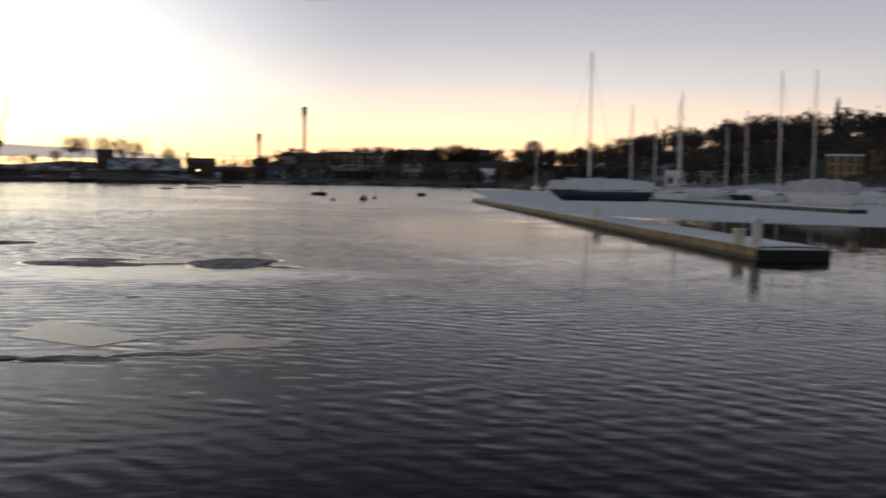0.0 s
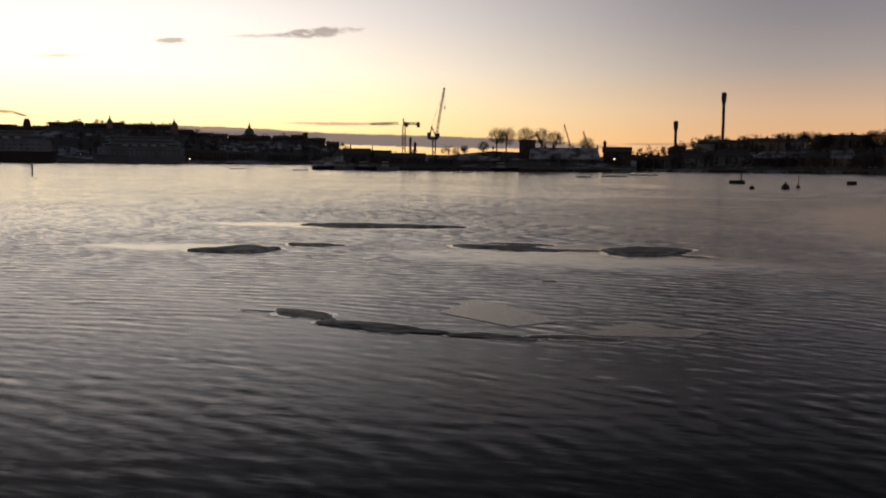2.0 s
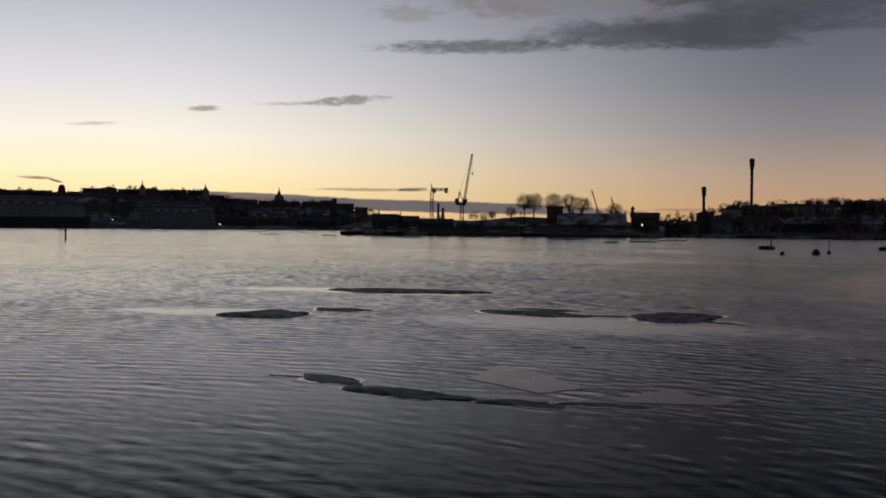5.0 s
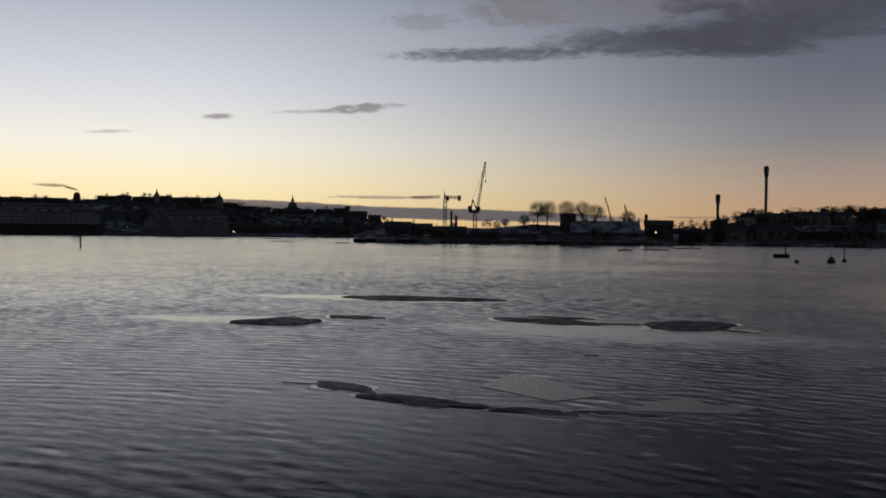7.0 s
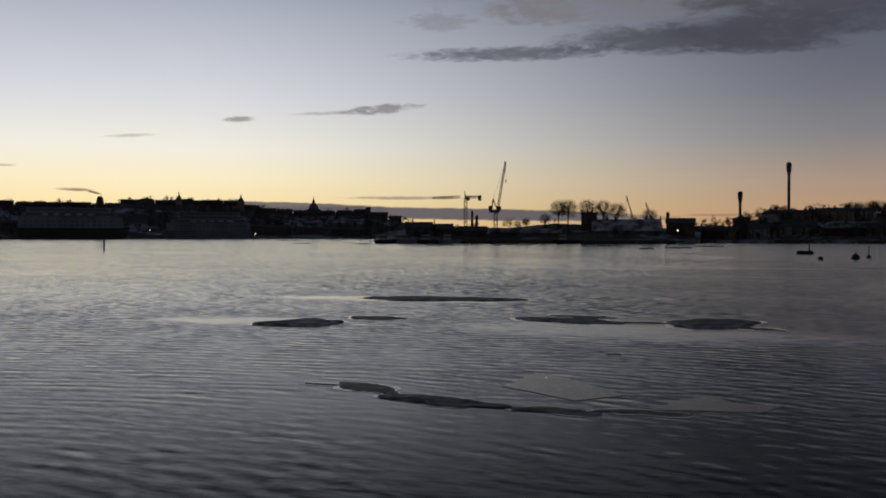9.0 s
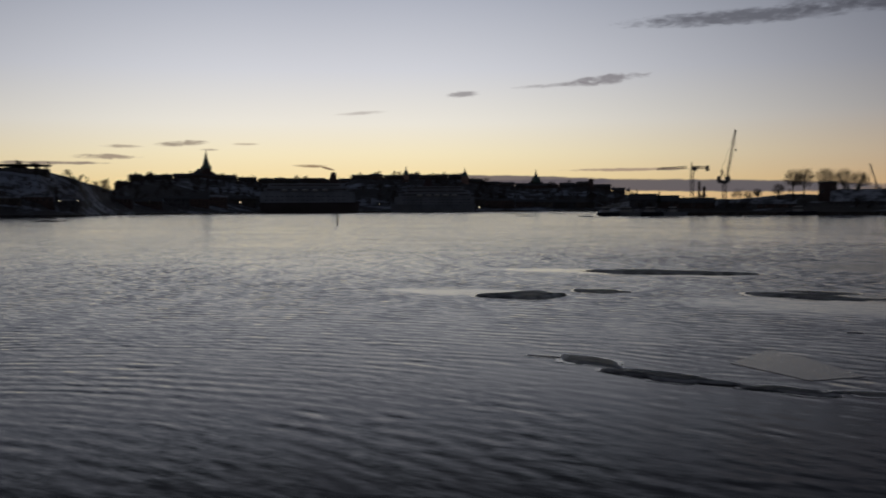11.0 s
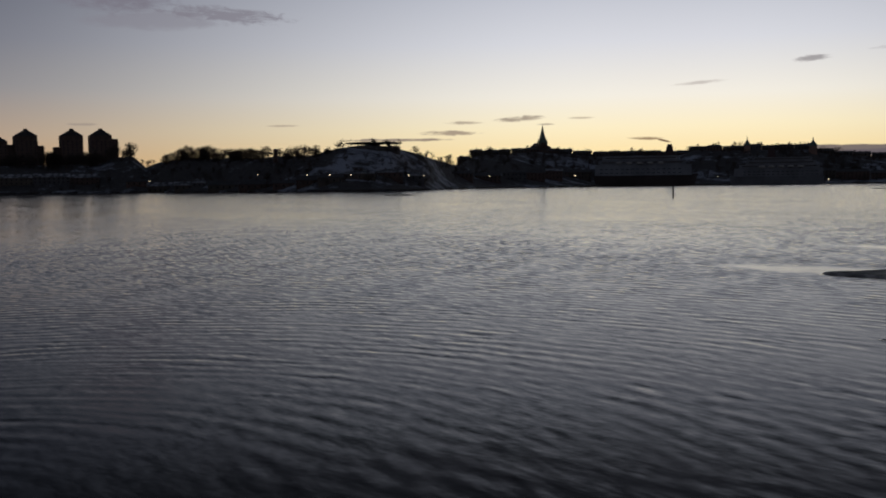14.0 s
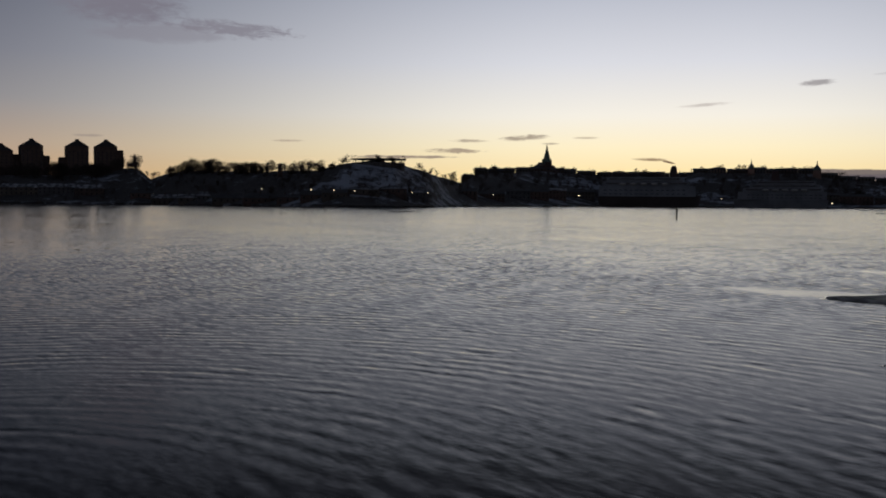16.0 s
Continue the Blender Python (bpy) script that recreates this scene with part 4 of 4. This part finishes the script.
def ferry(az0, az1, d, decks, el_hull, el_top, lower, label, funnel_at, flip=1):
    mid, L = (az0 + az1) / 2, math.radians(az1 - az0) * d
    t = thing("ferry", polar(mid, d, 0) @ pose(0, 0, 0, 0, 0, 0 if flip > 0 else 180), label, "ship", "moored ferries")
    zh, zt = high(el_hull, d), high(el_top, d)
    part("hull", hull(Mesh(), L, 24, 0.2, zh * 0.5, 0.05), lower, t)
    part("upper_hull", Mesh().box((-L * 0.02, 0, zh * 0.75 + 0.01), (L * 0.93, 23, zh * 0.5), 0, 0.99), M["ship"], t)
    step = (zt - zh) / decks
    for i in range(decks):
        ln = L * (0.84 - 0.11 * i)
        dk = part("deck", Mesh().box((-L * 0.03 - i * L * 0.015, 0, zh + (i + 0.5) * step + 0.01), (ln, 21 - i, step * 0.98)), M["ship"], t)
        part("window_band", Mesh().box((-L * 0.03 - i * L * 0.015, 0, zh + (i + 0.55) * step), (ln * 0.92, 21.3 - i, step * 0.3)), M["pane"], dk)
    for zf in (0.62, 0.8):
        for i in range(16):
            part("window", Mesh().box((-L * 0.42 + i * L * 0.05, 0, zh * zf), (L * 0.028, 23.2, 0.7)), M["pane"], t)
    fx = funnel_at * L * flip
    fun = part("funnel", Mesh().box((fx, 0, zt + 4.5), (11, 9, 15), 0, 0.6), M["shipred"], t, "dark funnel on the upper deck")
    part("funnel_cap", Mesh().box((fx, 0, zt + 12.8), (5, 4, 1.6)), M["steel"], fun)
    part("radar_mast", Mesh().rod((L * 0.30, 0, zt - step), (L * 0.29, 0, zt + 9), 0.5, 0.2).rod((L * 0.27, 0, zt + 5), (L * 0.32, 0, zt + 5), 0.25), M["ship"], t)
    for i in range(5):
        for sgn in (-1, 1):
            part("lifeboat", Mesh().lathe([(0.1, -4), (1.4, -2.6), (1.6, 0), (1.4, 2.6), (0.1, 4)], (0, 0, 0), 8), M["pale"], t).matrix_basis = pose(-L * 0.25 + i * L * 0.1, sgn * 11.6, zh + step * 0.4, 0, 90, 0)
    return t


ferry(36.0, 41.75, 1215, 2, 1.05, 1.55, M["shipdark"], "large white ferry with a dark lower hull moored at the quay", 0.235)
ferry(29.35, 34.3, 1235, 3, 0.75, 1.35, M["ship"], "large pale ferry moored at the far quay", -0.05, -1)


def workboat(az, d, L, label, colour, turn=0):
    t = thing("workboat", polar(az, d, 0, turn), label, "boat", "island boats")
    part("hull", hull(Mesh(), L, L * 0.28, 0.1, 1.5, 0.1, 10, -0.6), colour, t)
    wh = part("wheelhouse", Mesh().box((-L * 0.12, 0, 2.6), (L * 0.3, L * 0.18, 2.2), 0, 0.9), M["pale"], t)
    part("window_band", Mesh().box((-L * 0.12, 0, 2.9), (L * 0.305, L * 0.184, 0.5)), M["pane"], wh)
    part("mast", Mesh().rod((-L * 0.15, 0, 3.6), (-L * 0.15, 0, 6.4), 0.1, 0.06), M["steel"], t)


for az, L, c, lab in [(21.7, 10, "navy", "dark workboat moored at the island"), (20.5, 14, "ship", "pale workboat moored at the island"), (19.2, 13, "navy", "dark workboat moored at the island"),
                      (18.0, 10, "ship", "pale workboat moored at the island"), (11.3, 12, "navy", "dark workboat moored at the island")]:
    workboat(az, 415, L, lab, M[c], rnd.uniform(-15, 15))


# ---------------------------------------------------------------- lamps along the far quays
BULB = Mesh().lathe([(0.1, -0.4), (0.4, 0), (0.1, 0.4)], (0, 0, 0), 8).data("lamp", M["lamp"])
LPOST = Mesh().rod((0, 0, -3), (0, 0, 6.6), 0.12, 0.08, 5).data("pole", M["steel"])
LARM = Mesh().rod((0, 0, 6.5), (0, -1.0, 6.8), 0.06, 0.06, 4).data("arm", M["steel"])
for az, el, d, s in [(61.0, 0.75, 780, 0.9), (58.2, 0.72, 700, 1.0), (56.9, 0.72, 690, 1.0), (55.7, 0.68, 690, 0.9), (52.4, 0.62, 700, 0.9), (51.5, 0.6, 720, 0.8), (42.8, 0.5, 1120, 1.6), (29.15, 0.15, 1230, 1.8),
                     (34.9, 0.35, 1230, 1.2), (5.05, 0.35, 450, 0.9), (47.7, 0.55, 1000, 0.8), (66.9, 0.45, 930, 0.8)]:
    t = thing("street_lamp", polar(az, d, high(el, d) - 6.8 * s) @ Matrix.Diagonal((s, s, s, 1)), "small lit lamp on a thin pole by the quay", "lamp", "quay lamps")
    p = part("pole", LPOST, None, t)
    part("arm", LARM, None, p)
    b = part("lamp", BULB, None, p, "glowing warm bulb")
    b.location = (0, -1.0, 6.7)


# ---------------------------------------------------------------- marina
def mast_on(t, x, z0, h, r=0.11):
    t = part("mast", Mesh().rod((x, 0, z0), (x, 0, z0 + h), r, r * 0.6, 8), M["alu"], t)
    for f in (0.45, 0.72):
        part("spreader", Mesh().rod((x, -1.0, z0 + h * f), (x, 1.0, z0 + h * f), 0.035, 0.035, 4), M["alu"], t)
    part("boom", Mesh().rod((x, 0, z0 + 1.2), (x - h * 0.28, 0, z0 + 1.3), 0.09, 0.07, 6), M["alu"], t)
    part("stay", Mesh().rod((x, 0, z0 + h * 0.98), (x + h * 0.33, 0, z0), 0.02, 0.02, 3).rod((x, 0, z0 + h * 0.98), (x - h * 0.36, 0, z0), 0.02, 0.02, 3), M["steel"], t)


def sailing_boat(az, d, L, mast_h, colour, cover, label, turn, mast_r=0.11, tall=1.0, step=0.08):
    t = thing("sailing_boat", polar(az, d, 0, turn) @ Matrix.Diagonal((1, 1, tall, 1)), label, "boat", "marina boats")
    part("hull", hull(Mesh(), L, L * 0.29, 0.05, 1.15, 0.26, 14, -0.5), colour, t, flat=False)
    if cover:
        c = Mesh()
        n = 14
        pts = []
        for i in range(n + 1):
            s = i / n
            hb = L * 0.15 * (1 - abs(2 * s - 0.92) ** 2.4 * 0.62)
            x = -L * 0.49 + s * L * 0.96
            top = 2.0 + 0.35 * math.sin(math.pi * s) + 0.06 * math.sin(i * 2.1)
            pts += [(x, -hb, 1.0), (x, -hb * 0.8, 1.55), (x, -hb * 0.25, top), (x, hb * 0.25, top), (x, hb * 0.8, 1.55), (x, hb, 1.0)]
        c.add(pts, [(i * 6 + j, (i + 1) * 6 + j, (i + 1) * 6 + (j + 1) % 6, i * 6 + (j + 1) % 6) for i in range(n) for j in range(6)] + [(5, 4, 3, 2, 1, 0), tuple(n * 6 + j for j in range(6))])
        part("cover", c, M[cover], t, "snow-dusted winter cover")
    else:
        cb = part("cabin", Mesh().box((0.02 * L, 0, 1.45), (L * 0.42, L * 0.17, 0.7), 0, 0.8), M["white"], t)
        part("cabin_window", Mesh().box((0.02 * L, 0, 1.45), (L * 0.34, L * 0.166, 0.22)), M["pane"], cb)
        part("deck_snow", Mesh().box((-L * 0.28, 0, 1.22), (L * 0.3, L * 0.2, 0.16), 0, 0.9), M["snow"], t)
    if mast_h:
        mast_on(t, L * step, 1.0, mast_h / tall, mast_r)
    return t


sailing_boat(-17.95, 165, 17.8, 22.8, M["navy"], "snow", "long dark-hulled yacht under a snow-covered winter cover", 4, 0.17, 1.6, -0.12)
sailing_boat(-29.85, 160, 11.0, 0, M["white"], "tarp", "boat laid up under a grey tarpaulin", -6, 0.11, 1.75)
for az, d, L, el, c in [(-19.5, 195, 10, 4.4, "white"), (-20.95, 200, 9.5, 3.78, "navy"), (-22.0, 190, 11, 4.7, "white"), (-22.35, 196, 11, 5.25, "white"), (-24.7, 205, 9, 3.2, "white"), (-25.7, 200, 9, 3.2, "navy"),
                        (-27.4, 185, 12, 6.25, "white"), (-29.2, 188, 12, 6.3, "white"), (-14.2, 330, 9, 2.2, "white"), (-33.5, 170, 10, 5.2, "white"), (-36, 175, 11, 5.6, "navy")]:
    sailing_boat(az, d, L, high(el, d) - 1.0, M[c], None, "laid-up sailing boat with a bare mast and snow on deck", rnd.uniform(55, 115), 0.14)

for az, d, L, c in [(-15.6, 235, 7.5, "tarp"), (-16.9, 240, 6.5, "snow"), (-19.3, 215, 7, "snow"), (-20.3, 220, 8, "tarp"), (-23.6, 205, 7, "snow"), (-24.4, 212, 7.5, "tarp"), (-26.4, 198, 7, "snow"), (-31.9, 178, 7.5, "snow"), (-34.2, 180, 8, "tarp")]:
    sailing_boat(az, d, L, 0, M[rnd.choice(["white", "navy", "white"])], c, "small motor boat laid up under a snowy cover", rnd.uniform(-25, 25))


def pontoon(p, q, width, name, label, side, sections, post_gap):
    p, q = Vector(p), Vector(q)
    L = (q - p).length
    ang = math.degrees(math.atan2(q.y - p.y, q.x - p.x))
    t = thing(name, pose(p.x, p.y, 0, 0, 0, ang), label, "pontoon")
    n = sections
    for i in range(n):
        x0, x1 = L * i / n + 0.03, L * (i + 1) / n - 0.03
        xm, ln = (x0 + x1) / 2, x1 - x0
        fl = part("float", Mesh().box((xm, 0, -0.02), (ln, width - 0.16, 0.72)), M["concrete"], t)
        for sgn in (-1, 1):
            for zz, hh in ((0.27, 0.17), (0.445, 0.15)):
                part("side_board", Mesh().box((xm, sgn * (width / 2 - 0.04), zz), (ln, 0.08, hh)), side, fl)
        s = Mesh()      # uneven snow blanket on the deck
        m = 16
        pts = []
        for a in range(m + 1):
            x = x0 + ln * a / m
            for y, z in ((-width / 2 + 0.02, 0.5), (-width / 2 + 0.22, 0.57), (0, 0.60), (width / 2 - 0.22, 0.57), (width / 2 - 0.02, 0.5)):
                pts.append((x, y + 0.07 * noise.noise((x * 0.7, y, i)), z + 0.03 * noise.noise((x * 0.5, y * 2, 5 + i))))
        s.add(pts, [(a * 5 + b, (a + 1) * 5 + b, (a + 1) * 5 + b + 1, a * 5 + b + 1) for a in range(m) for b in range(4)])
        s.box((xm, 0, 0.43), (ln, width - 0.2, 0.14))
        part("snow_cover", s, M["snow"], fl, "trodden snow", flat=False)
    # added black board: the shade on the end turned from the sunset
    part("end_fender", Mesh().box((-0.06, 0, 0.2), (0.12, width, 0.5)), M["rubber_shade"], t)
    return t


PA, PB = (19.8, 36.6), (27.2, 138.0)
pontoon((PA[0], PA[1], 0), (PB[0], PB[1], 0), 3.0, "pontoon", "snow-covered floating pontoon with tan timber sides", M["plank"], 11, 10)
pontoon((61.5, 100.0, 0), (61.5, 215.0, 0), 2.2, "pontoon", "dark mooring pontoon with snow on its deck", M["concrete"], 10, 12)


def pedestal(x, y, h, w, label):
    t = thing("bollard", pose(x, y, 0.56, 0, 0, 20), label, "bollard", "pontoon bollards")
    part("post", Mesh().lathe([(w * 0.62, 0), (w * 0.62, 0.06), (w * 0.5, 0.07), (w * 0.5, h - 0.12), (w * 0.42, h - 0.04), (w * 0.2, h)], (0, 0, 0), 14), M["white"], t)
    part("cap", Mesh().lathe([(w * 0.56, 0), (w * 0.56, 0.07), (w * 0.3, 0.16)], (0, 0, h - 0.1), 14), M["snow"], t, "snow cap")


pedestal(18.55, 37.2, 1.15, 0.42, "stout white mooring post with a snowy cap")
pedestal(20.6, 64.4, 0.8, 0.6, "short white mooring post with a snowy cap")
box = thing("service_box", pose(18.6, 38.9, 0.56, 0, 0, 3), "small cream service box on the pontoon edge", "service box")
part("body", Mesh().box((0, 0, 0.28), (0.4, 0.4, 0.56), 0, 0.92), M["cream"], box)
part("lid", Mesh().box((0, 0, 0.60), (0.44, 0.44, 0.06)), M["snow"], box)


# ---------------------------------------------------------------- ice
def blob(r, a, b, turn, wob, n=48, seed=0.0):
    """An irregular closed outline about the origin, blunt at one end and drawn out to a point at the other."""
    out = []
    for i in range(n):
        g = i * math.tau / n
        u, v = math.cos(g), math.sin(g)
        k = 1 + wob * (noise.noise((u * 1.3 + seed, v * 1.3, seed * 1.7)) * 1.2 + 0.3 * noise.noise((u * 4 + seed, v * 4, 9.0)) + 0.16 * noise.noise((u * 11 + seed, v * 11, 3.0)))
        x, y = u * a * k * r * 1.06, v * abs(v) ** (0.05 if u < 0 else 0.62 * u ** 0.5) * b * k * r * 1.05
        c, s = math.cos(radians(turn)), math.sin(radians(turn))
        out.append((x * c - y * s, x * s + y * c))
    return out


def ice_floe(x, y, a, b, turn, h, seed, calm=0.0, mat="ice", label="grey wet ice floe lying low in the water"):
    """A thin floe with a domed, pitted top and a broken rim; calm: width of the calm-water ring added about it."""
    t = thing("ice_floe", pose(x, y, 0), label, "ice floe", "drifting ice")
    n = 48
    h *= 0.9
    def ringed(rings, cap):
        w = Mesh()
        for j, (r, z) in enumerate(rings):
            for px, py in blob(r, a, b, turn, 0.5, n, seed):
                lump = noise.noise((px * 1.6 + seed, py * 1.6, j)) + 0.6 * noise.noise((px * 4.5 + seed, py * 4.5, 3.0))
                w.v.append((px, py, z + (0.3 * h * lump if z > 0.01 else 0)))
        w.f += [(j * n + i, j * n + (i + 1) % n, (j + 1) * n + (i + 1) % n, (j + 1) * n + i) for j in range(len(rings) - 1) for i in range(n)]
        if cap:
            w.f.append(tuple((len(rings) - 1) * n + i for i in range(n)))
        return w

    part("slab", ringed([(0.9, 0.0), (0.84, h * 0.55), (0.66, h * 0.75), (0.45, h * 0.9), (0.2, h * 0.85)], True), M[mat], t, flat=False)
    part("rim", ringed([(1.0, -0.03), (1.0, 0.006), (0.96, h * 0.6), (0.9, h * 0.8), (0.82, h * 0.3)], False), M["rim" if mat == "ice" else mat], t, "paler slushy rim", flat=False)
    if calm:
        # added smooth sheet, standing in for calm water that mirrors the low sky
        s = Mesh()
        pts = [(px, py, 0.006) for px, py in blob(1.0, a + calm * 1.4, b + calm * 4.0, turn, 0.5, 40, seed)]
        s.add(pts + [(px, py, -0.02) for px, py, _ in pts], [tuple(range(40))] + [(i, (i + 1) % 40, 40 + (i + 1) % 40, 40 + i) for i in range(40)])
        part("skim_ice", s, M["calmring"], t, "smooth ring of calm water added for its bright reflection")
    return t


# x, y, half-widths, turn, thickness, shape, width of the calm ring
for row_ in [(-15.3, 31.0, 1.4, 1.2, 22, 0.10, 1.0, 0.12), (-13.6, 33.6, 1.15, 0.6, 10, 0.05, 2.0, 0.1), (-15.1, 44.9, 3.2, 1.2, 8, 0.10, 3.0, 0.18), (-6.7, 34.8, 1.8, 0.85, -14, 0.07, 4.0, 0.12),
             (-6.6, 36.6, 1.3, 0.25, -8, 0.04, 4.4, 0.1), (-4.2, 34.7, 0.7, 0.3, 5, 0.03, 5.0, 0.06), (-1.9, 35.2, 1.45, 1.5, -6, 0.10, 6.0, 0.16), (-0.5, 33.6, 0.9, 0.35, -30, 0.02, 6.5, 0.08), (-7.6, 18.1, 0.85, 0.38, -25, 0.04, 7.0, 0.05),
             (-8.6, 18.2, 0.35, 0.06, 0, 0.02, 7.5, 0.03), (-5.6, 17.0, 1.15, 0.36, -8, 0.06, 8.0, 0.05), (-3.5, 16.7, 0.78, 0.2, -3, 0.04, 9.0, 0.04), (-2.0, 17.0, 0.75, 0.2, 4, 0.02, 11.0, 0.03),
             (-3.75, 25.2, 0.16, 0.1, 0, 0.02, 15.0, 0)]:
    ice_floe(*row_)
# (the flat angular sheets follow the ice edge below)
rf = random.Random(5)
for az, d in [(5.0, 260), (9.6, 330), (12.2, 380), (9.0, 300), (13.6, 340), (15.0, 360), (23.0, 380), (6.8, 240), (26.5, 420), (3.4, 300), (18.6, 330), (53.0, 330), (24.5, 600), (27.0, 700)]:
    a = d * rf.uniform(0.005, 0.012)
    ice_floe(-math.sin(radians(az)) * d, math.cos(radians(az)) * d, a, a * rf.uniform(0.8, 1.6), az, 0.38, rf.uniform(20, 60), 0, "ice", "distant strip of broken ice on the water")


def ice_sheet(name, pts, mat, label, z=0.03):
    w = Mesh()
    n = len(pts)
    w.add([(x, y, z) for x, y in pts] + [(x, y, -0.1) for x, y in pts], [tuple(range(n))] + [(i, n + i, n + (i + 1) % n, (i + 1) % n) for i in range(n)])
    tagged(part(name, w, mat), label, "sea ice", kind="structure")


def ragged(corners, step, amp, seed):
    out = []
    for i, (x, y) in enumerate(corners):
        x2, y2 = corners[(i + 1) % len(corners)]
        m = max(1, int(math.hypot(x2 - x, y2 - y) / step))
        for j in range(m):
            f = j / m
            px, py = x + (x2 - x) * f, y + (y2 - y) * f
            out.append((px + amp * noise.noise((px * 0.2 + seed, py * 0.2, 1)), py + amp * noise.noise((px * 0.2, py * 0.2 + seed, 7))))
    return out


def flat_floe(corners, mat, label, seed, z=0.009):
    """A thin, nearly flat floe with broken straight edges."""
    cx, cy = sum(p[0] for p in corners) / len(corners), sum(p[1] for p in corners) / len(corners)
    t = thing("ice_floe", pose(cx, cy, 0), label, "ice floe", "drifting ice")
    rim = [(x - cx, y - cy) for x, y in ragged(corners, 0.14, 0.16, seed)]
    n = len(rim)
    w = Mesh()
    rings = [(1.0, -0.02), (1.0, 0.003), (0.985, z)]
    for r, h in rings:
        w.v += [(x * r, y * r, h) for x, y in rim]
    w.f += [(a * n + i, a * n + (i + 1) % n, (a + 1) * n + (i + 1) % n, (a + 1) * n + i) for a in range(len(rings) - 1) for i in range(n)]
    w.f.append(tuple((len(rings) - 1) * n + i for i in range(n)))
    part("slab", w, mat, t)


flat_floe([(-5.15, 19.1), (-3.4, 17.8), (-2.55, 18.7), (-4.0, 20.6), (-4.9, 21.3)], M["paleice"], "thin pale grey sheet of flat ice", 3.0)
flat_floe([(-2.0, 17.3), (-0.2, 17.6), (0.15, 18.4), (-0.7, 18.5), (-1.1, 19.2), (-1.6, 18.6)], M["sunkice"], "dark half-sunk sheet of rotten ice", 5.0, 0.006)
ice_sheet("sea_ice", ragged([(27.0, 92), (34, 78), (46, 66), (75, 60), (130, 70), (150, 190), (110, 225), (75, 330), (60, 335), (52, 280), (41, 210), (31, 150), (28.5, 128)], 3.0, 2.0, 1.0), M["snow"], "snow-covered sea ice filling the marina basin", 0.05)
ice_sheet("sea_ice_thin", ragged([(-6, 128), (18, 120), (22, 150), (28, 330), (0, 420), (-30, 380), (-16, 240)], 4.0, 5.0, 2.0), M["frost"], "thin frosted grey ice around the mooring buoys", 0.012)
for i, (x, y, a, b) in enumerate([(4, 96, 5.5, 2.6), (9, 108, 4.0, 3.0), (1, 75, 3.0, 1.3)]):
    ice_floe(x, y, a, b, 5, 0.02, 70 + i, 0, "frost", "thin frosted sheet of ice near the pontoon")


# ---------------------------------------------------------------- buoys and posts
def buoy_ball(az, d, r, staff, label):
    t = thing("mooring_buoy", polar(az, d, 0), label, "buoy", "mooring buoys")
    part("float", Mesh().lathe([(r * 0.5, -r * 0.3), (r, r * 0.1), (r * 0.9, r * 0.7), (r * 0.45, r * 1.25), (r * 0.2, r * 1.4)], (0, 0, 0), 14), M["buoy"], t, flat=False)
    part("eye", Mesh().rod((0, 0, r * 1.35), (0, 0, r * 1.4 + staff), 0.06, 0.05, 6), M["steel"], t)


def raft(az, d, w, post):
    t = thing("mooring_raft", polar(az, d, 0), "dark flat mooring raft floating on the ice edge", "raft", "mooring buoys")
    part("float", Mesh().box((0, 0, 0.22), (w, w * 0.6, 0.6), 0, 0.97), M["rubber_shade"], t)
    part("rim", Mesh().box((0, 0, 0.56), (w * 0.9, w * 0.52, 0.1)), M["concrete"], t)
    if post:
        part("post", Mesh().rod((w * 0.25, 0, 0.5), (w * 0.25, 0, 1.7), 0.12, 0.1, 6), M["steel"], t)


raft(-1.7, 178, 2.7, True)
raft(-7.6, 185, 1.6, False)
buoy_ball(-2.5, 137, 0.33, 0.0, "small dark round buoy")
buoy_ball(-4.25, 141, 0.55, 0.45, "large dark bell-shaped mooring buoy")
buoy_ball(-4.9, 150, 0.32, 1.5, "small dark buoy with a thin staff")
nav = thing("marker_post", polar(37.32, 228, 0), "dark timber marker post standing in the water", "post")
part("pile", Mesh().rod((0, 0, -2), (0, 0, 2.3), 0.2, 0.17, 8), M["bark"], nav)
part("cap", Mesh().lathe([(0.24, 0), (0.24, 0.12), (0.05, 0.3)], (0, 0, 2.3), 8), M["steel"], nav)

# ---------------------------------------------------------------- buildings behind the marina
house(polar(-22.8, 285, ground_east(-22.8, 285)), 13, 8, 2.6, 1.8, M["white"], M["snow"], "low white clubhouse with a snowy roof behind the boats", "marina buildings", storeys=1, bays=5)
house(polar(-30.9, 270, ground_east(-30.9, 270) - 1), 8.5, 8, 6.5, 0.6, M["yellow"], M["snow"], "yellow block with rows of windows behind the marina", "marina buildings", storeys=3, bays=4, chimneys=0)
house(polar(-33.1, 275, ground_east(-33.1, 275) - 1), 9.5, 8, 6.2, 0.6, M["yellow"], M["snow"], "yellow block with rows of windows behind the marina", "marina buildings", storeys=3, bays=4, chimneys=0)
house(polar(-17.5, 360, ground_east(-17.5, 360)), 7, 7, 3.0, 2.2, M["rose"], M["snow"], "small villa with a snowy roof on the slope", "marina buildings", storeys=1, bays=3)
house(polar(-25.8, 300, ground_east(-25.8, 300)), 11, 8, 2.8, 2.0, M["pale"], M["roof"], "low boathouse behind the masts", "marina buildings", storeys=1, bays=4, chimneys=0)
house(polar(-11.4, 470, ground_east(-11.4, 470)), 6, 8, 3.5, 3.0, M["white"], M["snow"], "white gabled boathouse at the water's edge", "marina buildings", storeys=1, bays=2, chimneys=0)
